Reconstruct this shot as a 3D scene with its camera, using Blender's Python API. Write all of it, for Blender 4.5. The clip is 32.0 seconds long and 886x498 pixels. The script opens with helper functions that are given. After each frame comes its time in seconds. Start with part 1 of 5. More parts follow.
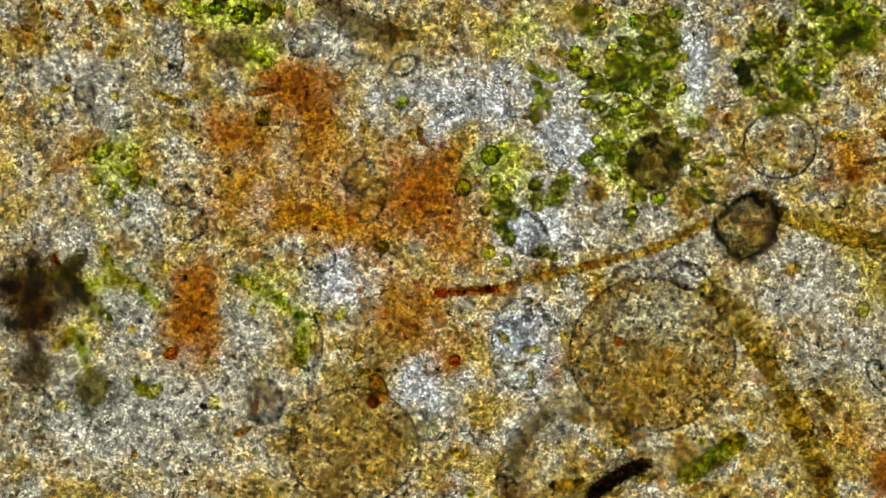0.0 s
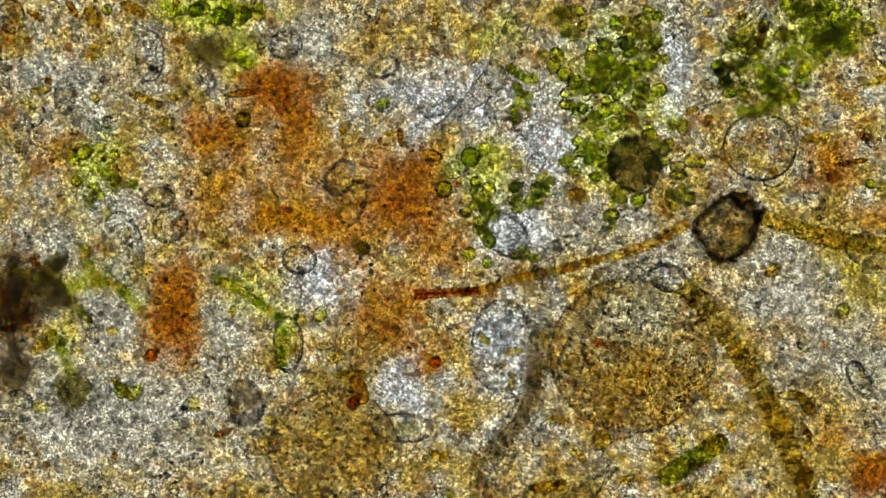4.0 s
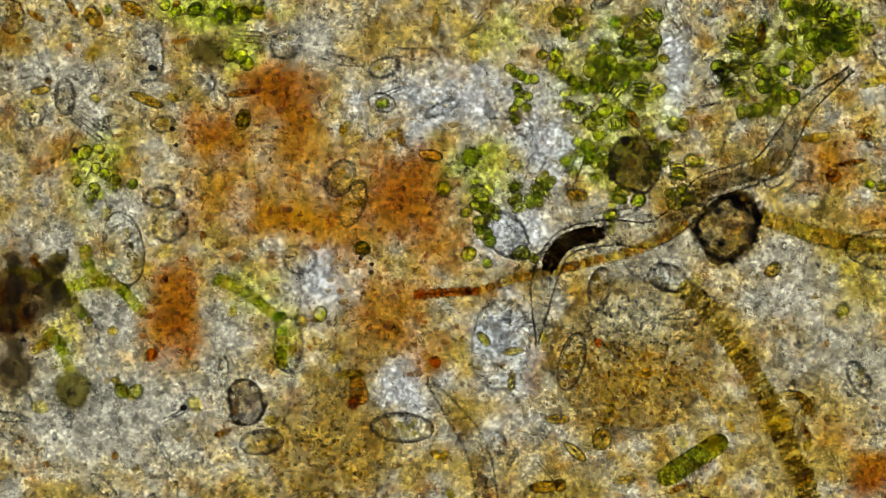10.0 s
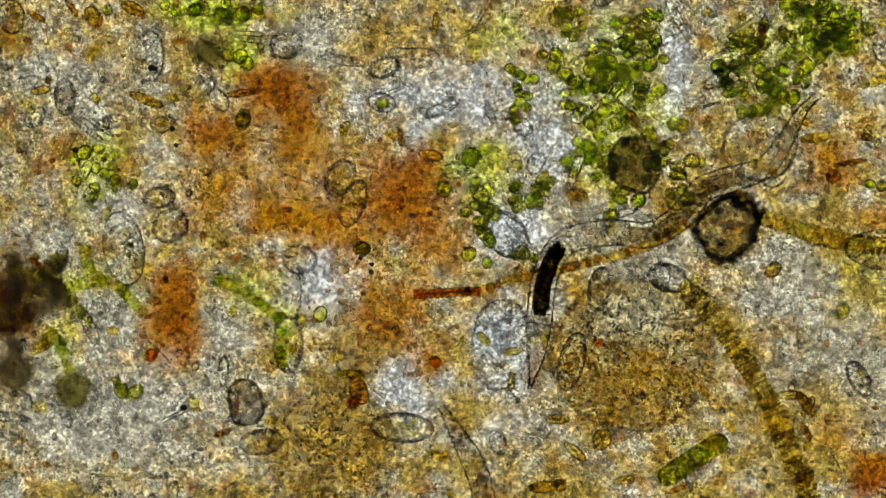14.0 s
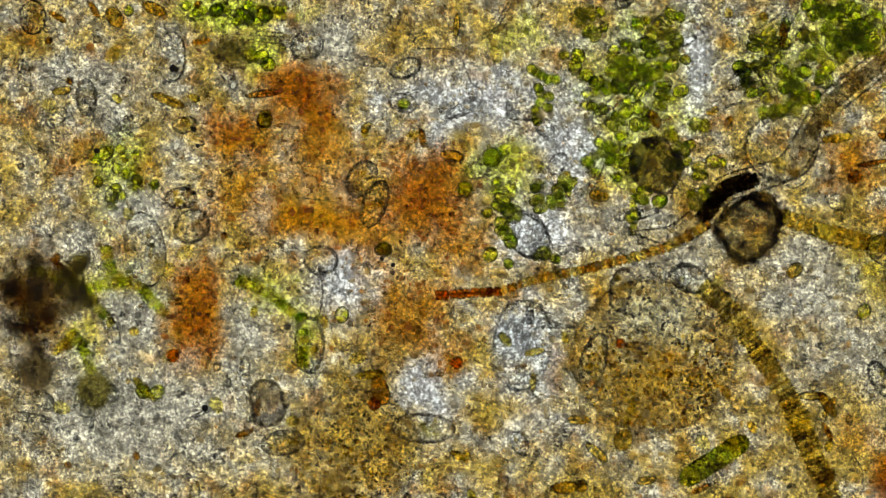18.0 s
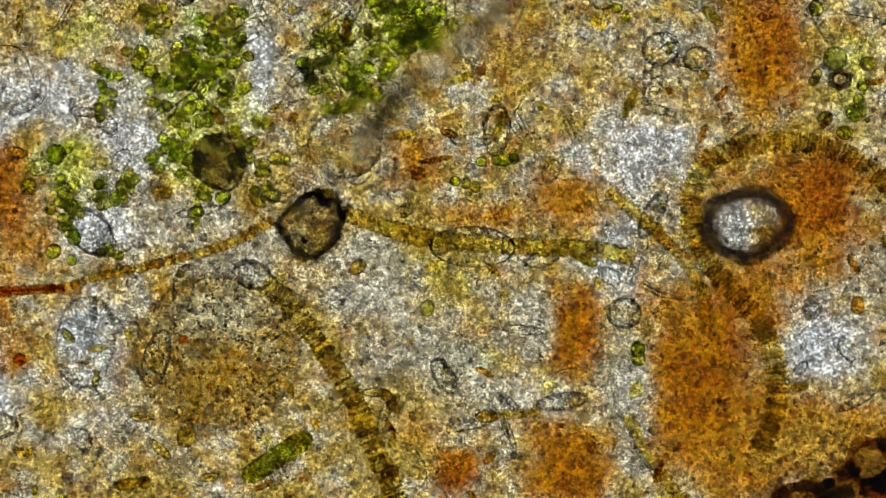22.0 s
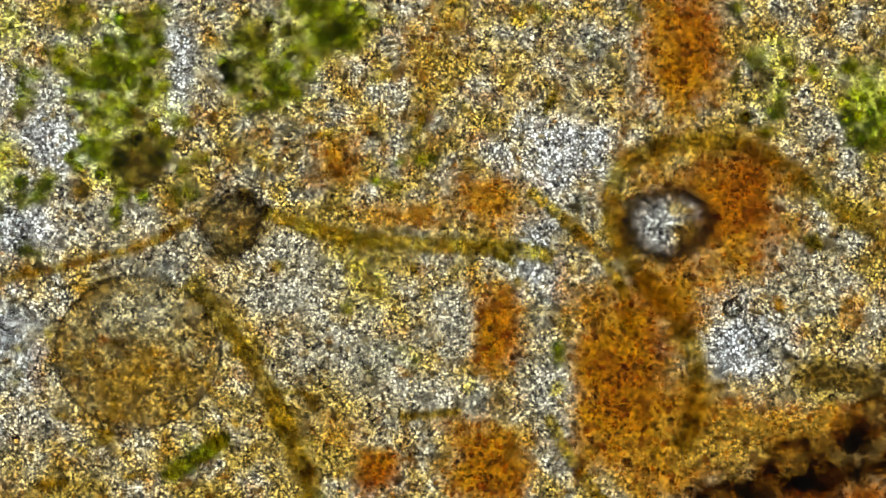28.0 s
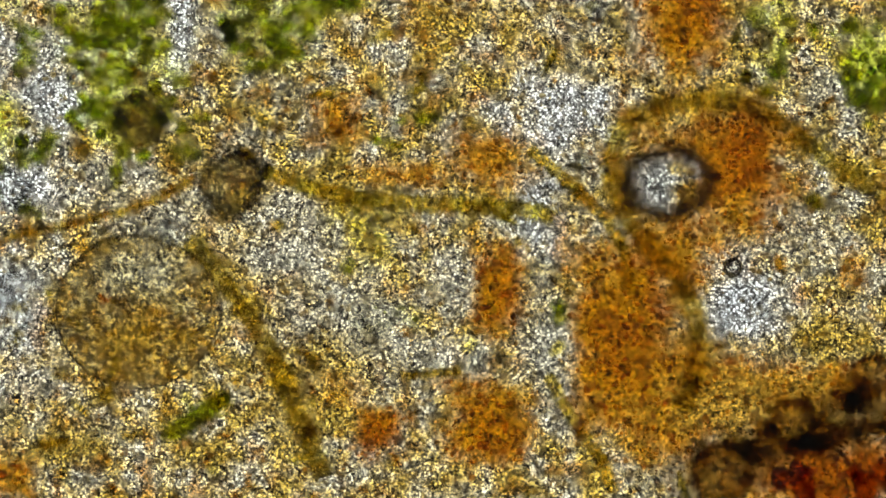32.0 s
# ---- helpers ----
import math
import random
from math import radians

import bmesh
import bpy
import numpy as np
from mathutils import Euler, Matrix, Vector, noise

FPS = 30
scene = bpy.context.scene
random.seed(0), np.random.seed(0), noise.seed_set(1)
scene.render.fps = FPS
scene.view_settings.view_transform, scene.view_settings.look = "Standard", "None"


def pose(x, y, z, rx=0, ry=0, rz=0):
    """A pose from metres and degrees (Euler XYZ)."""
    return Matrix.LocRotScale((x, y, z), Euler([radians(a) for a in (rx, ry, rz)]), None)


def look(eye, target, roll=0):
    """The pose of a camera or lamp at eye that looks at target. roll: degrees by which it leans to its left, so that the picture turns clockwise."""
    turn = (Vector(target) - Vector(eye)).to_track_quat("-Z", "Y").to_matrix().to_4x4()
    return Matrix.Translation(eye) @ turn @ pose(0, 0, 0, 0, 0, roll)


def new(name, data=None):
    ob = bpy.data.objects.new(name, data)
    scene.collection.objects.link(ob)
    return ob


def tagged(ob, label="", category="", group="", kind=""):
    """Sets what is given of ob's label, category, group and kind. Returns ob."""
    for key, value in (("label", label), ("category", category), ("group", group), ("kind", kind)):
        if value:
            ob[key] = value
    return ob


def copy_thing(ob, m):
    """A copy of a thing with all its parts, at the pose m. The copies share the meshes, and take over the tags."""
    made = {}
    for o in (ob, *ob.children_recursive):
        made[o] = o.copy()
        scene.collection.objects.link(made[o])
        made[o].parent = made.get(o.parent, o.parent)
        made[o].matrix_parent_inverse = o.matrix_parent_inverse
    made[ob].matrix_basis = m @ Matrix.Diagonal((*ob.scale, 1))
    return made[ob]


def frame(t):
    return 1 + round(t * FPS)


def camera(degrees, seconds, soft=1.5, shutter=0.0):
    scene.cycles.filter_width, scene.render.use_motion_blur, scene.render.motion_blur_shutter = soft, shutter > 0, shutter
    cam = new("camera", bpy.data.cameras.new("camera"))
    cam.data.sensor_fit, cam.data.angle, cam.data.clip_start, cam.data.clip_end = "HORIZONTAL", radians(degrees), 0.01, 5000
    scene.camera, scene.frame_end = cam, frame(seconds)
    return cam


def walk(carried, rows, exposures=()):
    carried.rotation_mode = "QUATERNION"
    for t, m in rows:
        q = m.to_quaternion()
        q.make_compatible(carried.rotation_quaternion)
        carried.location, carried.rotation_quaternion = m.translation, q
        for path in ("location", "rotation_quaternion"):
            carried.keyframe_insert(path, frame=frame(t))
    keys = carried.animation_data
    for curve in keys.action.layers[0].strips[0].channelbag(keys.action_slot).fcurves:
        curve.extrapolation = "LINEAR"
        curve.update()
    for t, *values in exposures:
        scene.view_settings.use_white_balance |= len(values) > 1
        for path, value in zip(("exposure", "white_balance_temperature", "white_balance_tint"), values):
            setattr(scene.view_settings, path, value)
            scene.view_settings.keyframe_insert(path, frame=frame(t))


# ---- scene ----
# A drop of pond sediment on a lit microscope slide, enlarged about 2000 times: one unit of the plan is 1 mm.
cam = camera(8, 32.0, soft=1.05)
REACH = 0.784 / math.tan(radians(4))
UPPER, LOWER = 51.0, 30.0  # the two heights at which the lens is focused
cam.data.dof.use_dof = True
cam.data.dof.focus_distance = REACH
cam.data.dof.aperture_fstop = 0.03


def at(x, y, z=0.0):
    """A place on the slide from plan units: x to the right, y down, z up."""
    return Vector(((x - 784) / 1000, (441 - y) / 1000, z / 1000))


def eye(dx, dy, z):
    """The camera over the slide, moved by dx and dy of the plan, focused at the height z."""
    p = at(784 - dx, 441 - dy, z)
    return pose(p.x, p.y, p.z + REACH)


walk(cam, [
    (0.0, eye(35, -3, UPPER - 6)), (0.3, eye(38.5, -2.5, UPPER - 6)), (0.5, eye(39, -2, UPPER - 6)), (0.8, eye(34, -1, UPPER - 6)), (1.0, eye(27, 0, UPPER - 6)), (1.5, eye(4, 0, UPPER - 6)),
    (2.0, eye(1, 0, UPPER - 6)), (3.0, eye(0, 0, UPPER - 6)), (5.5, eye(0, 0, UPPER)), (8.5, eye(0, 0, UPPER)), (10.0, eye(0, 0, UPPER + 4)),
    (12.5, eye(0, 0, UPPER + 4)), (14.5, eye(0, 0, UPPER + 1)), (16.5, eye(0, 0, UPPER)), (17.0, eye(0, 0, UPPER)), (17.5, eye(73, 0, UPPER)),
    (18.0, eye(38, 1, UPPER)), (18.5, eye(-49, 1, UPPER)), (19.0, eye(-132, 0, UPPER)), (19.5, eye(-249, -1, UPPER)), (20.0, eye(-354, -2, UPPER)),
    (20.5, eye(-459, -3, UPPER)), (21.0, eye(-569, -3, UPPER)), (21.5, eye(-638, -4.5, UPPER)), (22.0, eye(-735, -5, UPPER)), (22.5, eye(-848, -6, UPPER)),
    (23.0, eye(-876, -6, UPPER)), (24.0, eye(-876, -6, UPPER)), (25.0, eye(-876, -6, UPPER)), (25.5, eye(-876, -6, UPPER - 1)), (27.0, eye(-876, -6, LOWER + 2)),
    (27.5, eye(-876, -6, LOWER)), (29.0, eye(-876, -6, LOWER)), (30.8, eye(-876, -6, LOWER)), (31.0, eye(-876, -8, LOWER)), (31.5, eye(-875, -68, LOWER)),
    (32.0, eye(-875, -78, LOWER))], exposures=[(0.0, 0.0), (32.0, 0.0)])

# ---- light: the microscope's lamp below the slide, dim room light above ----
world = bpy.data.worlds.new("room_light")
world.use_nodes = True
world.node_tree.nodes["Background"].inputs[0].default_value = (1.0, 0.98, 0.94, 1)
world.node_tree.nodes["Background"].inputs[1].default_value = 0.12
scene.world = world
lamp = bpy.data.lights.new("microscope_lamp", "AREA")
lamp.shape, lamp.size, lamp.size_y, lamp.energy, lamp.color = "RECTANGLE", 6.8, 5.2, 332.0, (0.99, 1.0, 0.96)
lamp_ob = new("microscope_lamp", lamp)
lamp_ob.matrix_world = look((0.45, -0.05, -5.5), (0.45, -0.05, 0))


# ---- materials ----
def ramp(nt, fac, stops):
    n = nt.nodes.new("ShaderNodeValToRGB")
    e = n.color_ramp.elements
    while len(e) < len(stops):
        e.new(0.5)
    for el, (p, c) in zip(e, stops):
        el.position, el.color = p, (*c, 1)
    nt.links.new(fac, n.inputs[0])
    return n.outputs[0]


def mix_shader(nt, fac, a, b):
    n = nt.nodes.new("ShaderNodeMixShader")
    if isinstance(fac, float):
        n.inputs[0].default_value = fac
    else:
        nt.links.new(fac, n.inputs[0])
    nt.links.new(a, n.inputs[1])
    nt.links.new(b, n.inputs[2])
    return n.outputs[0]


def bsdf(nt, kind, colour, rough=None, ior=None, normal=None):
    n = nt.nodes.new("ShaderNodeBsdf" + kind)
    if isinstance(colour, tuple):
        n.inputs["Color"].default_value = (*colour, 1)
    else:
        nt.links.new(colour, n.inputs["Color"])
    if rough is not None:
        n.inputs["Roughness"].default_value = rough
    if ior is not None:
        n.inputs["IOR"].default_value = ior
    if normal is not None:
        nt.links.new(normal, n.inputs["Normal"])
    return n.outputs[0]


def noise_out(nt, scale, detail=4.0, rough=0.6, space="Object"):
    tc = nt.nodes.new("ShaderNodeTexCoord")
    n = nt.nodes.new("ShaderNodeTexNoise")
    n.noise_dimensions = "4D"
    n.inputs["Scale"].default_value, n.inputs["Detail"].default_value, n.inputs["Roughness"].default_value = scale, detail, rough
    nt.links.new(tc.outputs[space], n.inputs["Vector"])
    times = nt.nodes.new("ShaderNodeMath")
    times.operation = "MULTIPLY"
    times.inputs[1].default_value = 40.0
    nt.links.new(nt.nodes.new("ShaderNodeObjectInfo").outputs["Random"], times.inputs[0])
    nt.links.new(times.outputs[0], n.inputs["W"])
    return n.outputs["Fac"]


def matter(name, stops, scale=60.0, clear=0.85, through_light=0.6, gloss=0.06, rough=0.3, islands=False, bump=0.4, swing=1.5, own=0.2, closed=True, coarse=0.0, grains=0.0, stain=False, smooth=0.0):
    """Living or dead matter. stops: what it lets through, from its darkest to its lightest grains; closed: light passes two walls of it.
    clear: the share that goes straight through, the rest is scattered up and down."""
    m = bpy.data.materials.new(name)
    m.use_nodes = True
    nt = m.node_tree
    nt.nodes.clear()

    def sum_of(a, k, b, c=0.0):
        n = nt.nodes.new("ShaderNodeMath")
        n.operation = "MULTIPLY_ADD"
        nt.links.new(a, n.inputs[0])
        n.inputs[1].default_value = k
        if b is None:
            n.inputs[2].default_value = c
        else:
            nt.links.new(b, n.inputs[2])
        return n.outputs[0]

    fine = noise_out(nt, scale)
    if islands:
        g = nt.nodes.new("ShaderNodeNewGeometry")
        fac = sum_of(fine, 0.35, sum_of(g.outputs["Random Per Island"], 0.8, None, 0.0))
    else:
        info = nt.nodes.new("ShaderNodeObjectInfo")
        fac = sum_of(info.outputs["Random"], own, sum_of(fine, swing, None, 0.5 - swing / 2 - own / 2))
    if grains:
        tc, vo = nt.nodes.new("ShaderNodeTexCoord"), nt.nodes.new("ShaderNodeTexVoronoi")
        vo.inputs["Scale"].default_value = grains
        nt.links.new(tc.outputs["Object"], vo.inputs["Vector"])
        split = nt.nodes.new("ShaderNodeSeparateColor")
        nt.links.new(vo.outputs["Color"], split.inputs[0])
        # lighter cores and darker borders paint a lens glint into each grain
        fac = sum_of(split.outputs[0], 0.55, sum_of(vo.outputs["Distance"], -0.85, None, 0.5))
        fac = sum_of(fine, 0.5, sum_of(fac, 1.0, None, -0.18))
    if coarse:
        fac = sum_of(noise_out(nt, scale * 0.16, 3.0), coarse, sum_of(fac, 1.0, None, -coarse / 2))
    colour = ramp(nt, fac, stops)
    if stain:
        at_vertex, tinted = nt.nodes.new("ShaderNodeAttribute"), nt.nodes.new("ShaderNodeMix")
        at_vertex.attribute_name = "stain"
        if smooth:
            even, share_of = nt.nodes.new("ShaderNodeMix"), nt.nodes.new("ShaderNodeMath")
            share_of.operation = "MULTIPLY"
            share_of.inputs[1].default_value = smooth
            nt.links.new(at_vertex.outputs["Alpha"], share_of.inputs[0])
            even.data_type = "RGBA"
            nt.links.new(share_of.outputs[0], even.inputs["Factor"])
            nt.links.new(colour, even.inputs[6])
            even.inputs[7].default_value = (0.66, 0.66, 0.66, 1)
            colour = even.outputs[2]
        tinted.data_type, tinted.blend_type = "RGBA", "MULTIPLY"
        tinted.inputs["Factor"].default_value = 1.0
        nt.links.new(colour, tinted.inputs[6])
        nt.links.new(at_vertex.outputs["Color"], tinted.inputs[7])
        colour = tinted.outputs[2]
    seen = ramp(nt, fac, [(p, tuple(math.sqrt(v) for v in c)) for p, c in stops]) if closed else colour
    normal = None
    if bump:
        b = nt.nodes.new("ShaderNodeBump")
        b.inputs["Strength"].default_value, b.inputs["Distance"].default_value = bump, 0.004
        nt.links.new(noise_out(nt, scale * 2.5, 3.0), b.inputs["Height"])
        normal = b.outputs[0]
    s = mix_shader(nt, through_light, bsdf(nt, "Diffuse", colour, normal=normal), bsdf(nt, "Translucent", colour, normal=normal))
    if clear:
        s = mix_shader(nt, clear, s, bsdf(nt, "Transparent", seen))
    if gloss:
        s = mix_shader(nt, gloss, s, bsdf(nt, "Glossy", (1.0, 1.0, 1.0), rough, normal=normal))
    o = nt.nodes.new("ShaderNodeOutputMaterial")
    nt.links.new(s, o.inputs[0])
    return m


def clear_glass(name, colour, ior, rough=0.02, bump=0.0, scale=60.0, swing=1.8, islands=False, own=0.25):
    """Wet clear matter that bends light like glass. colour: one tint, or stops of what passes its two walls, from dark to light grains."""
    m = bpy.data.materials.new(name)
    m.use_nodes = True
    nt = m.node_tree
    nt.nodes.clear()
    normal = None
    if bump:
        b = nt.nodes.new("ShaderNodeBump")
        b.inputs["Strength"].default_value, b.inputs["Distance"].default_value = bump, 0.004
        nt.links.new(noise_out(nt, scale * 1.5, 3.0), b.inputs["Height"])
        normal = b.outputs[0]
    if isinstance(colour, list):
        source = nt.nodes.new("ShaderNodeNewGeometry").outputs["Random Per Island"] if islands else nt.nodes.new("ShaderNodeObjectInfo").outputs["Random"]
        a, c = nt.nodes.new("ShaderNodeMath"), nt.nodes.new("ShaderNodeMath")
        a.operation = c.operation = "MULTIPLY_ADD"
        own = 1.0 if islands else own
        fine = swing * (0.2 if islands else 1.0)
        nt.links.new(source, a.inputs[0])
        a.inputs[1].default_value, a.inputs[2].default_value = own, 0.5 - own / 2 - fine / 2
        nt.links.new(noise_out(nt, scale), c.inputs[0])
        c.inputs[1].default_value = fine
        nt.links.new(a.outputs[0], c.inputs[2])
        colour = ramp(nt, c.outputs[0], [(p, tuple(math.sqrt(v) for v in k)) for p, k in colour])
    o = nt.nodes.new("ShaderNodeOutputMaterial")
    nt.links.new(bsdf(nt, "Glass", colour, rough, ior, normal), o.inputs[0])
    return m


def grade(*cols):
    return [(i / (len(cols) - 1), c) for i, c in enumerate(cols)]


# what a full-strength stain lets through
STAIN = {"tan": (0.84, 0.66, 0.28), "pale": (0.74, 0.7, 0.57), "rust": (0.52, 0.24, 0.003), "gold": (0.65, 0.47, 0.08), "green": (0.72, 0.77, 0.1), "deep": (0.35, 0.095, 0.001),
         "dark": (0.2, 0.11, 0.022), "clear": (0.71, 0.735, 0.78)}
FILM = matter("stained_film", grade((0.05, 0.048, 0.045), (0.15, 0.145, 0.14), (0.55, 0.55, 0.55), (1.0, 1.0, 1.0), (1.0, 1.0, 1.0)), 120, clear=0.97, gloss=0.02, swing=2.4, own=0.0, closed=False, coarse=0.25, grains=225, stain=True, smooth=0.45)
COVER = matter("stained_cover", grade((0.22, 0.21, 0.2), (0.36, 0.35, 0.34), (0.7, 0.7, 0.7), (1.0, 1.0, 1.0), (1.0, 1.0, 1.0)), 120, clear=0.97, gloss=0.02, swing=2.5, own=0.0, closed=False, coarse=0.35, grains=215, stain=True)


def crumbs(tint, deep):
    """Five tones of loose grains, from dark to nearly clear."""
    return grade(*(tuple(k * (1 - deep + deep * c) for c in tint) for k in (0.38, 0.6, 0.82, 0.97, 1.0)))


GRAIN = {k: matter(k + "_grain", crumbs(t, 0.85), 90, clear=0.7, islands=True, closed=False) for k, t in (
    ("tan", (1.0, 0.85, 0.5)), ("pale", (1.0, 0.97, 0.88)), ("rust", (1.0, 0.55, 0.08)), ("gold", (1.0, 0.8, 0.32)), ("green", (0.85, 0.92, 0.2)), ("dark", (0.5, 0.35, 0.2)))}
CELL = clear_glass("green_cell", grade((0.1, 0.3, 0.003), (0.72, 0.9, 0.025), (1.0, 1.0, 0.14), (1.0, 1.0, 0.45), (1.0, 1.0, 0.95)), 1.2, 0.0, 0.35, 100, 4.2, own=0.4)
CELL_RIM = matter("green_wall", grade((0.04, 0.08, 0.002), (0.12, 0.18, 0.003), (0.26, 0.36, 0.008)), 60, clear=0.75, gloss=0.05, bump=0.0)
PLASTID = matter("chloroplast", grade((0.2, 0.36, 0.002), (0.7, 0.85, 0.03), (1.0, 1.0, 0.2), (1.0, 1.0, 0.6)), 150, clear=0.85, gloss=0.05, bump=0.5)
DARKGREEN = clear_glass("deep_green", grade((0.08, 0.15, 0.004), (0.28, 0.4, 0.01), (0.6, 0.68, 0.03), (1.0, 1.0, 0.25)), 1.14, 0.0, 0.15, 105, 3.0)
GOLD = clear_glass("golden_wall", grade((0.36, 0.22, 0.012), (0.75, 0.55, 0.06), (1.0, 0.85, 0.2), (1.0, 0.97, 0.6)), 1.14, 0.0, 0.15, 105, 3.0)
OLIVE = clear_glass("olive_wall", grade((0.3, 0.26, 0.012), (0.62, 0.54, 0.05), (0.92, 0.84, 0.16), (1.0, 0.97, 0.55)), 1.14, 0.0, 0.15, 105, 3.0)
AMBER = clear_glass("amber_wall", grade((0.14, 0.05, 0.003), (0.42, 0.2, 0.012), (0.68, 0.38, 0.04), (0.92, 0.68, 0.2)), 1.15, 0.0, 0.15, 105, 3.0)
RUST = clear_glass("rusty_wall", grade((0.26, 0.05, 0.002), (0.58, 0.18, 0.007), (0.85, 0.36, 0.025)), 1.15, 0.0, 0.15, 105, 3.0)
BLACK = matter("black_crust", grade((0.004, 0.004, 0.003), (0.012, 0.01, 0.006), (0.03, 0.024, 0.014), (0.08, 0.06, 0.035)), 45, clear=0.4, gloss=0.03, bump=0.8)
SMOKE = matter("smoky_skin_and_shade", grade((0.05, 0.04, 0.02), (0.18, 0.15, 0.07), (0.36, 0.31, 0.17), (0.6, 0.54, 0.36)), 40, clear=0.85, gloss=0.04, bump=0.7, swing=2.0)
GREY = matter("grey_skin", grade((0.45, 0.43, 0.42), (0.75, 0.74, 0.74), (1.0, 1.0, 1.0)), 50, clear=0.88, gloss=0.05, bump=0.7, swing=2.0)
SEAM = matter("dark_seam", grade((0.03, 0.026, 0.018), (0.12, 0.1, 0.07), (0.3, 0.26, 0.2)), 45, clear=0.8, gloss=0.04, bump=0.0, swing=2.2)
SHELL = matter("granular_shell", grade((0.5, 0.37, 0.1), (0.84, 0.72, 0.38), (1.0, 0.93, 0.7), (1.0, 1.0, 0.95)), 110, clear=0.97, gloss=0.03, bump=0.0, swing=2.4, coarse=0.7)
SILICA = clear_glass("silica", (0.98, 0.99, 1.0), 1.21, 0.02, 0.25, 60)
SKIN = clear_glass("worm_skin", (0.98, 0.98, 0.97), 1.05, 0.0, 0.0)
FLESH = matter("worm_flesh", grade((0.62, 0.59, 0.5), (0.85, 0.82, 0.74), (1.0, 0.99, 0.96)), 120, clear=0.95, gloss=0.0, bump=0.0, swing=0.35, own=0.0)
MID_FLESH = matter("brown_worm_flesh", grade((0.3, 0.25, 0.13), (0.42, 0.36, 0.2), (0.55, 0.48, 0.3)), 60, clear=0.88, gloss=0.0, bump=0.0, swing=0.8, own=0.0)
DENSE_FLESH = matter("dense_worm_flesh", grade((0.34, 0.25, 0.13), (0.46, 0.36, 0.21), (0.6, 0.5, 0.33)), 40, clear=0.8, gloss=0.0, bump=0.0, swing=0.3, own=0.0)
MURK = matter("olive_murk", grade((0.09, 0.08, 0.015), (0.28, 0.25, 0.05), (0.52, 0.48, 0.15), (0.8, 0.76, 0.4)), 35, clear=0.88, gloss=0.03, bump=0.5, swing=2.0)
DUSK = matter("dusky_shell", grade((0.26, 0.22, 0.06), (0.6, 0.52, 0.22), (0.88, 0.8, 0.48), (1.0, 0.97, 0.8)), 60, clear=0.92, gloss=0.03, bump=0.3, swing=2.4)
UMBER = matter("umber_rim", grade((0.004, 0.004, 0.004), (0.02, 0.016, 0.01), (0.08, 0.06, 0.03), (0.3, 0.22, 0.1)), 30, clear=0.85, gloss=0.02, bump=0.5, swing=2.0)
BEADS = {k: clear_glass(k + "_bead", crumbs(t, 0.7)[1:], 1.35, 0.0, 0.0, 60, 1.0, True) for k, t in (
    ("tan", (1.0, 0.9, 0.65)), ("pale", (1.0, 1.0, 0.98)), ("rust", (1.0, 0.7, 0.12)), ("deep", (0.9, 0.4, 0.1)), ("gold", (1.0, 0.86, 0.45)), ("green", (0.8, 0.9, 0.15)), ("dark", (0.4, 0.25, 0.1)))}
BROWN = matter("brown_jelly", grade((0.05, 0.025, 0.003), (0.18, 0.08, 0.012), (0.42, 0.27, 0.04), (0.85, 0.66, 0.2)), 30, clear=0.96, gloss=0.02, bump=0.3, swing=2.2)
HAZE = matter("golden_haze", grade((0.45, 0.28, 0.05), (0.65, 0.45, 0.12), (0.88, 0.7, 0.28), (1.0, 0.93, 0.65)), 40, clear=0.95, gloss=0.02, bump=0.3, swing=2.2)
FROND = clear_glass("golden_disc_cell", grade((0.85, 0.7, 0.12), (1.0, 0.9, 0.24), (1.0, 0.98, 0.5), (1.0, 1.0, 0.85)), 1.02, 0.0, 0.1, 130, 1.4, own=0.45)
GLINT = clear_glass("oil_drop", (0.98, 1.0, 0.55), 1.45, 0.0)
PALE_FLESH = matter("olive_worm_flesh", grade((0.42, 0.36, 0.2), (0.55, 0.48, 0.29), (0.68, 0.61, 0.4)), 30, clear=0.8, gloss=0.0, bump=0.0, swing=0.8, own=0.0)
SEPTUM = matter("brown_septum", grade((0.1, 0.065, 0.005), (0.28, 0.2, 0.02), (0.55, 0.44, 0.1)), 45, clear=0.96, gloss=0.03, bump=0.0, swing=1.2, own=0.5)
GUT = matter("worm_gut", grade((0.014, 0.01, 0.003), (0.035, 0.025, 0.008), (0.09, 0.065, 0.02)), 60, clear=0.85, gloss=0.0, bump=0.0)
DARK_EDGE_DOT = matter("dark_edge_dot", grade((0.06, 0.05, 0.036), (0.13, 0.115, 0.085), (0.24, 0.21, 0.16)), 45, clear=0.85, gloss=0.0, bump=0.0, swing=1.0)
BUBBLE = clear_glass("bubble", (1.0, 0.98, 0.94), 1.22, 0.0)
SLIDE = clear_glass("slide_glass", (0.99, 1.0, 0.99), 1.02, 0.0)


# ---- mesh helpers ----
def mesh_of(name, bm, material, smooth=True):
    me = bpy.data.meshes.new(name)
    bm.to_mesh(me)
    bm.free()
    me.materials.append(material)
    if smooth:
        me.polygons.foreach_set("use_smooth", [True] * len(me.polygons))
    return me


def part(name, bm, material, parent, label=""):
    ob = new(name, mesh_of(name, bm, material))
    ob.parent = parent
    return tagged(ob, label)


def share(name, me, parent, m):
    ob = new(name, me)
    ob.parent = parent
    ob.matrix_basis = m
    return ob


def thing(name, m, label, category, group="", kind=""):
    ob = new(name)
    ob.empty_display_size = 0.02
    ob.matrix_basis = m
    return tagged(ob, label, category, group, kind)


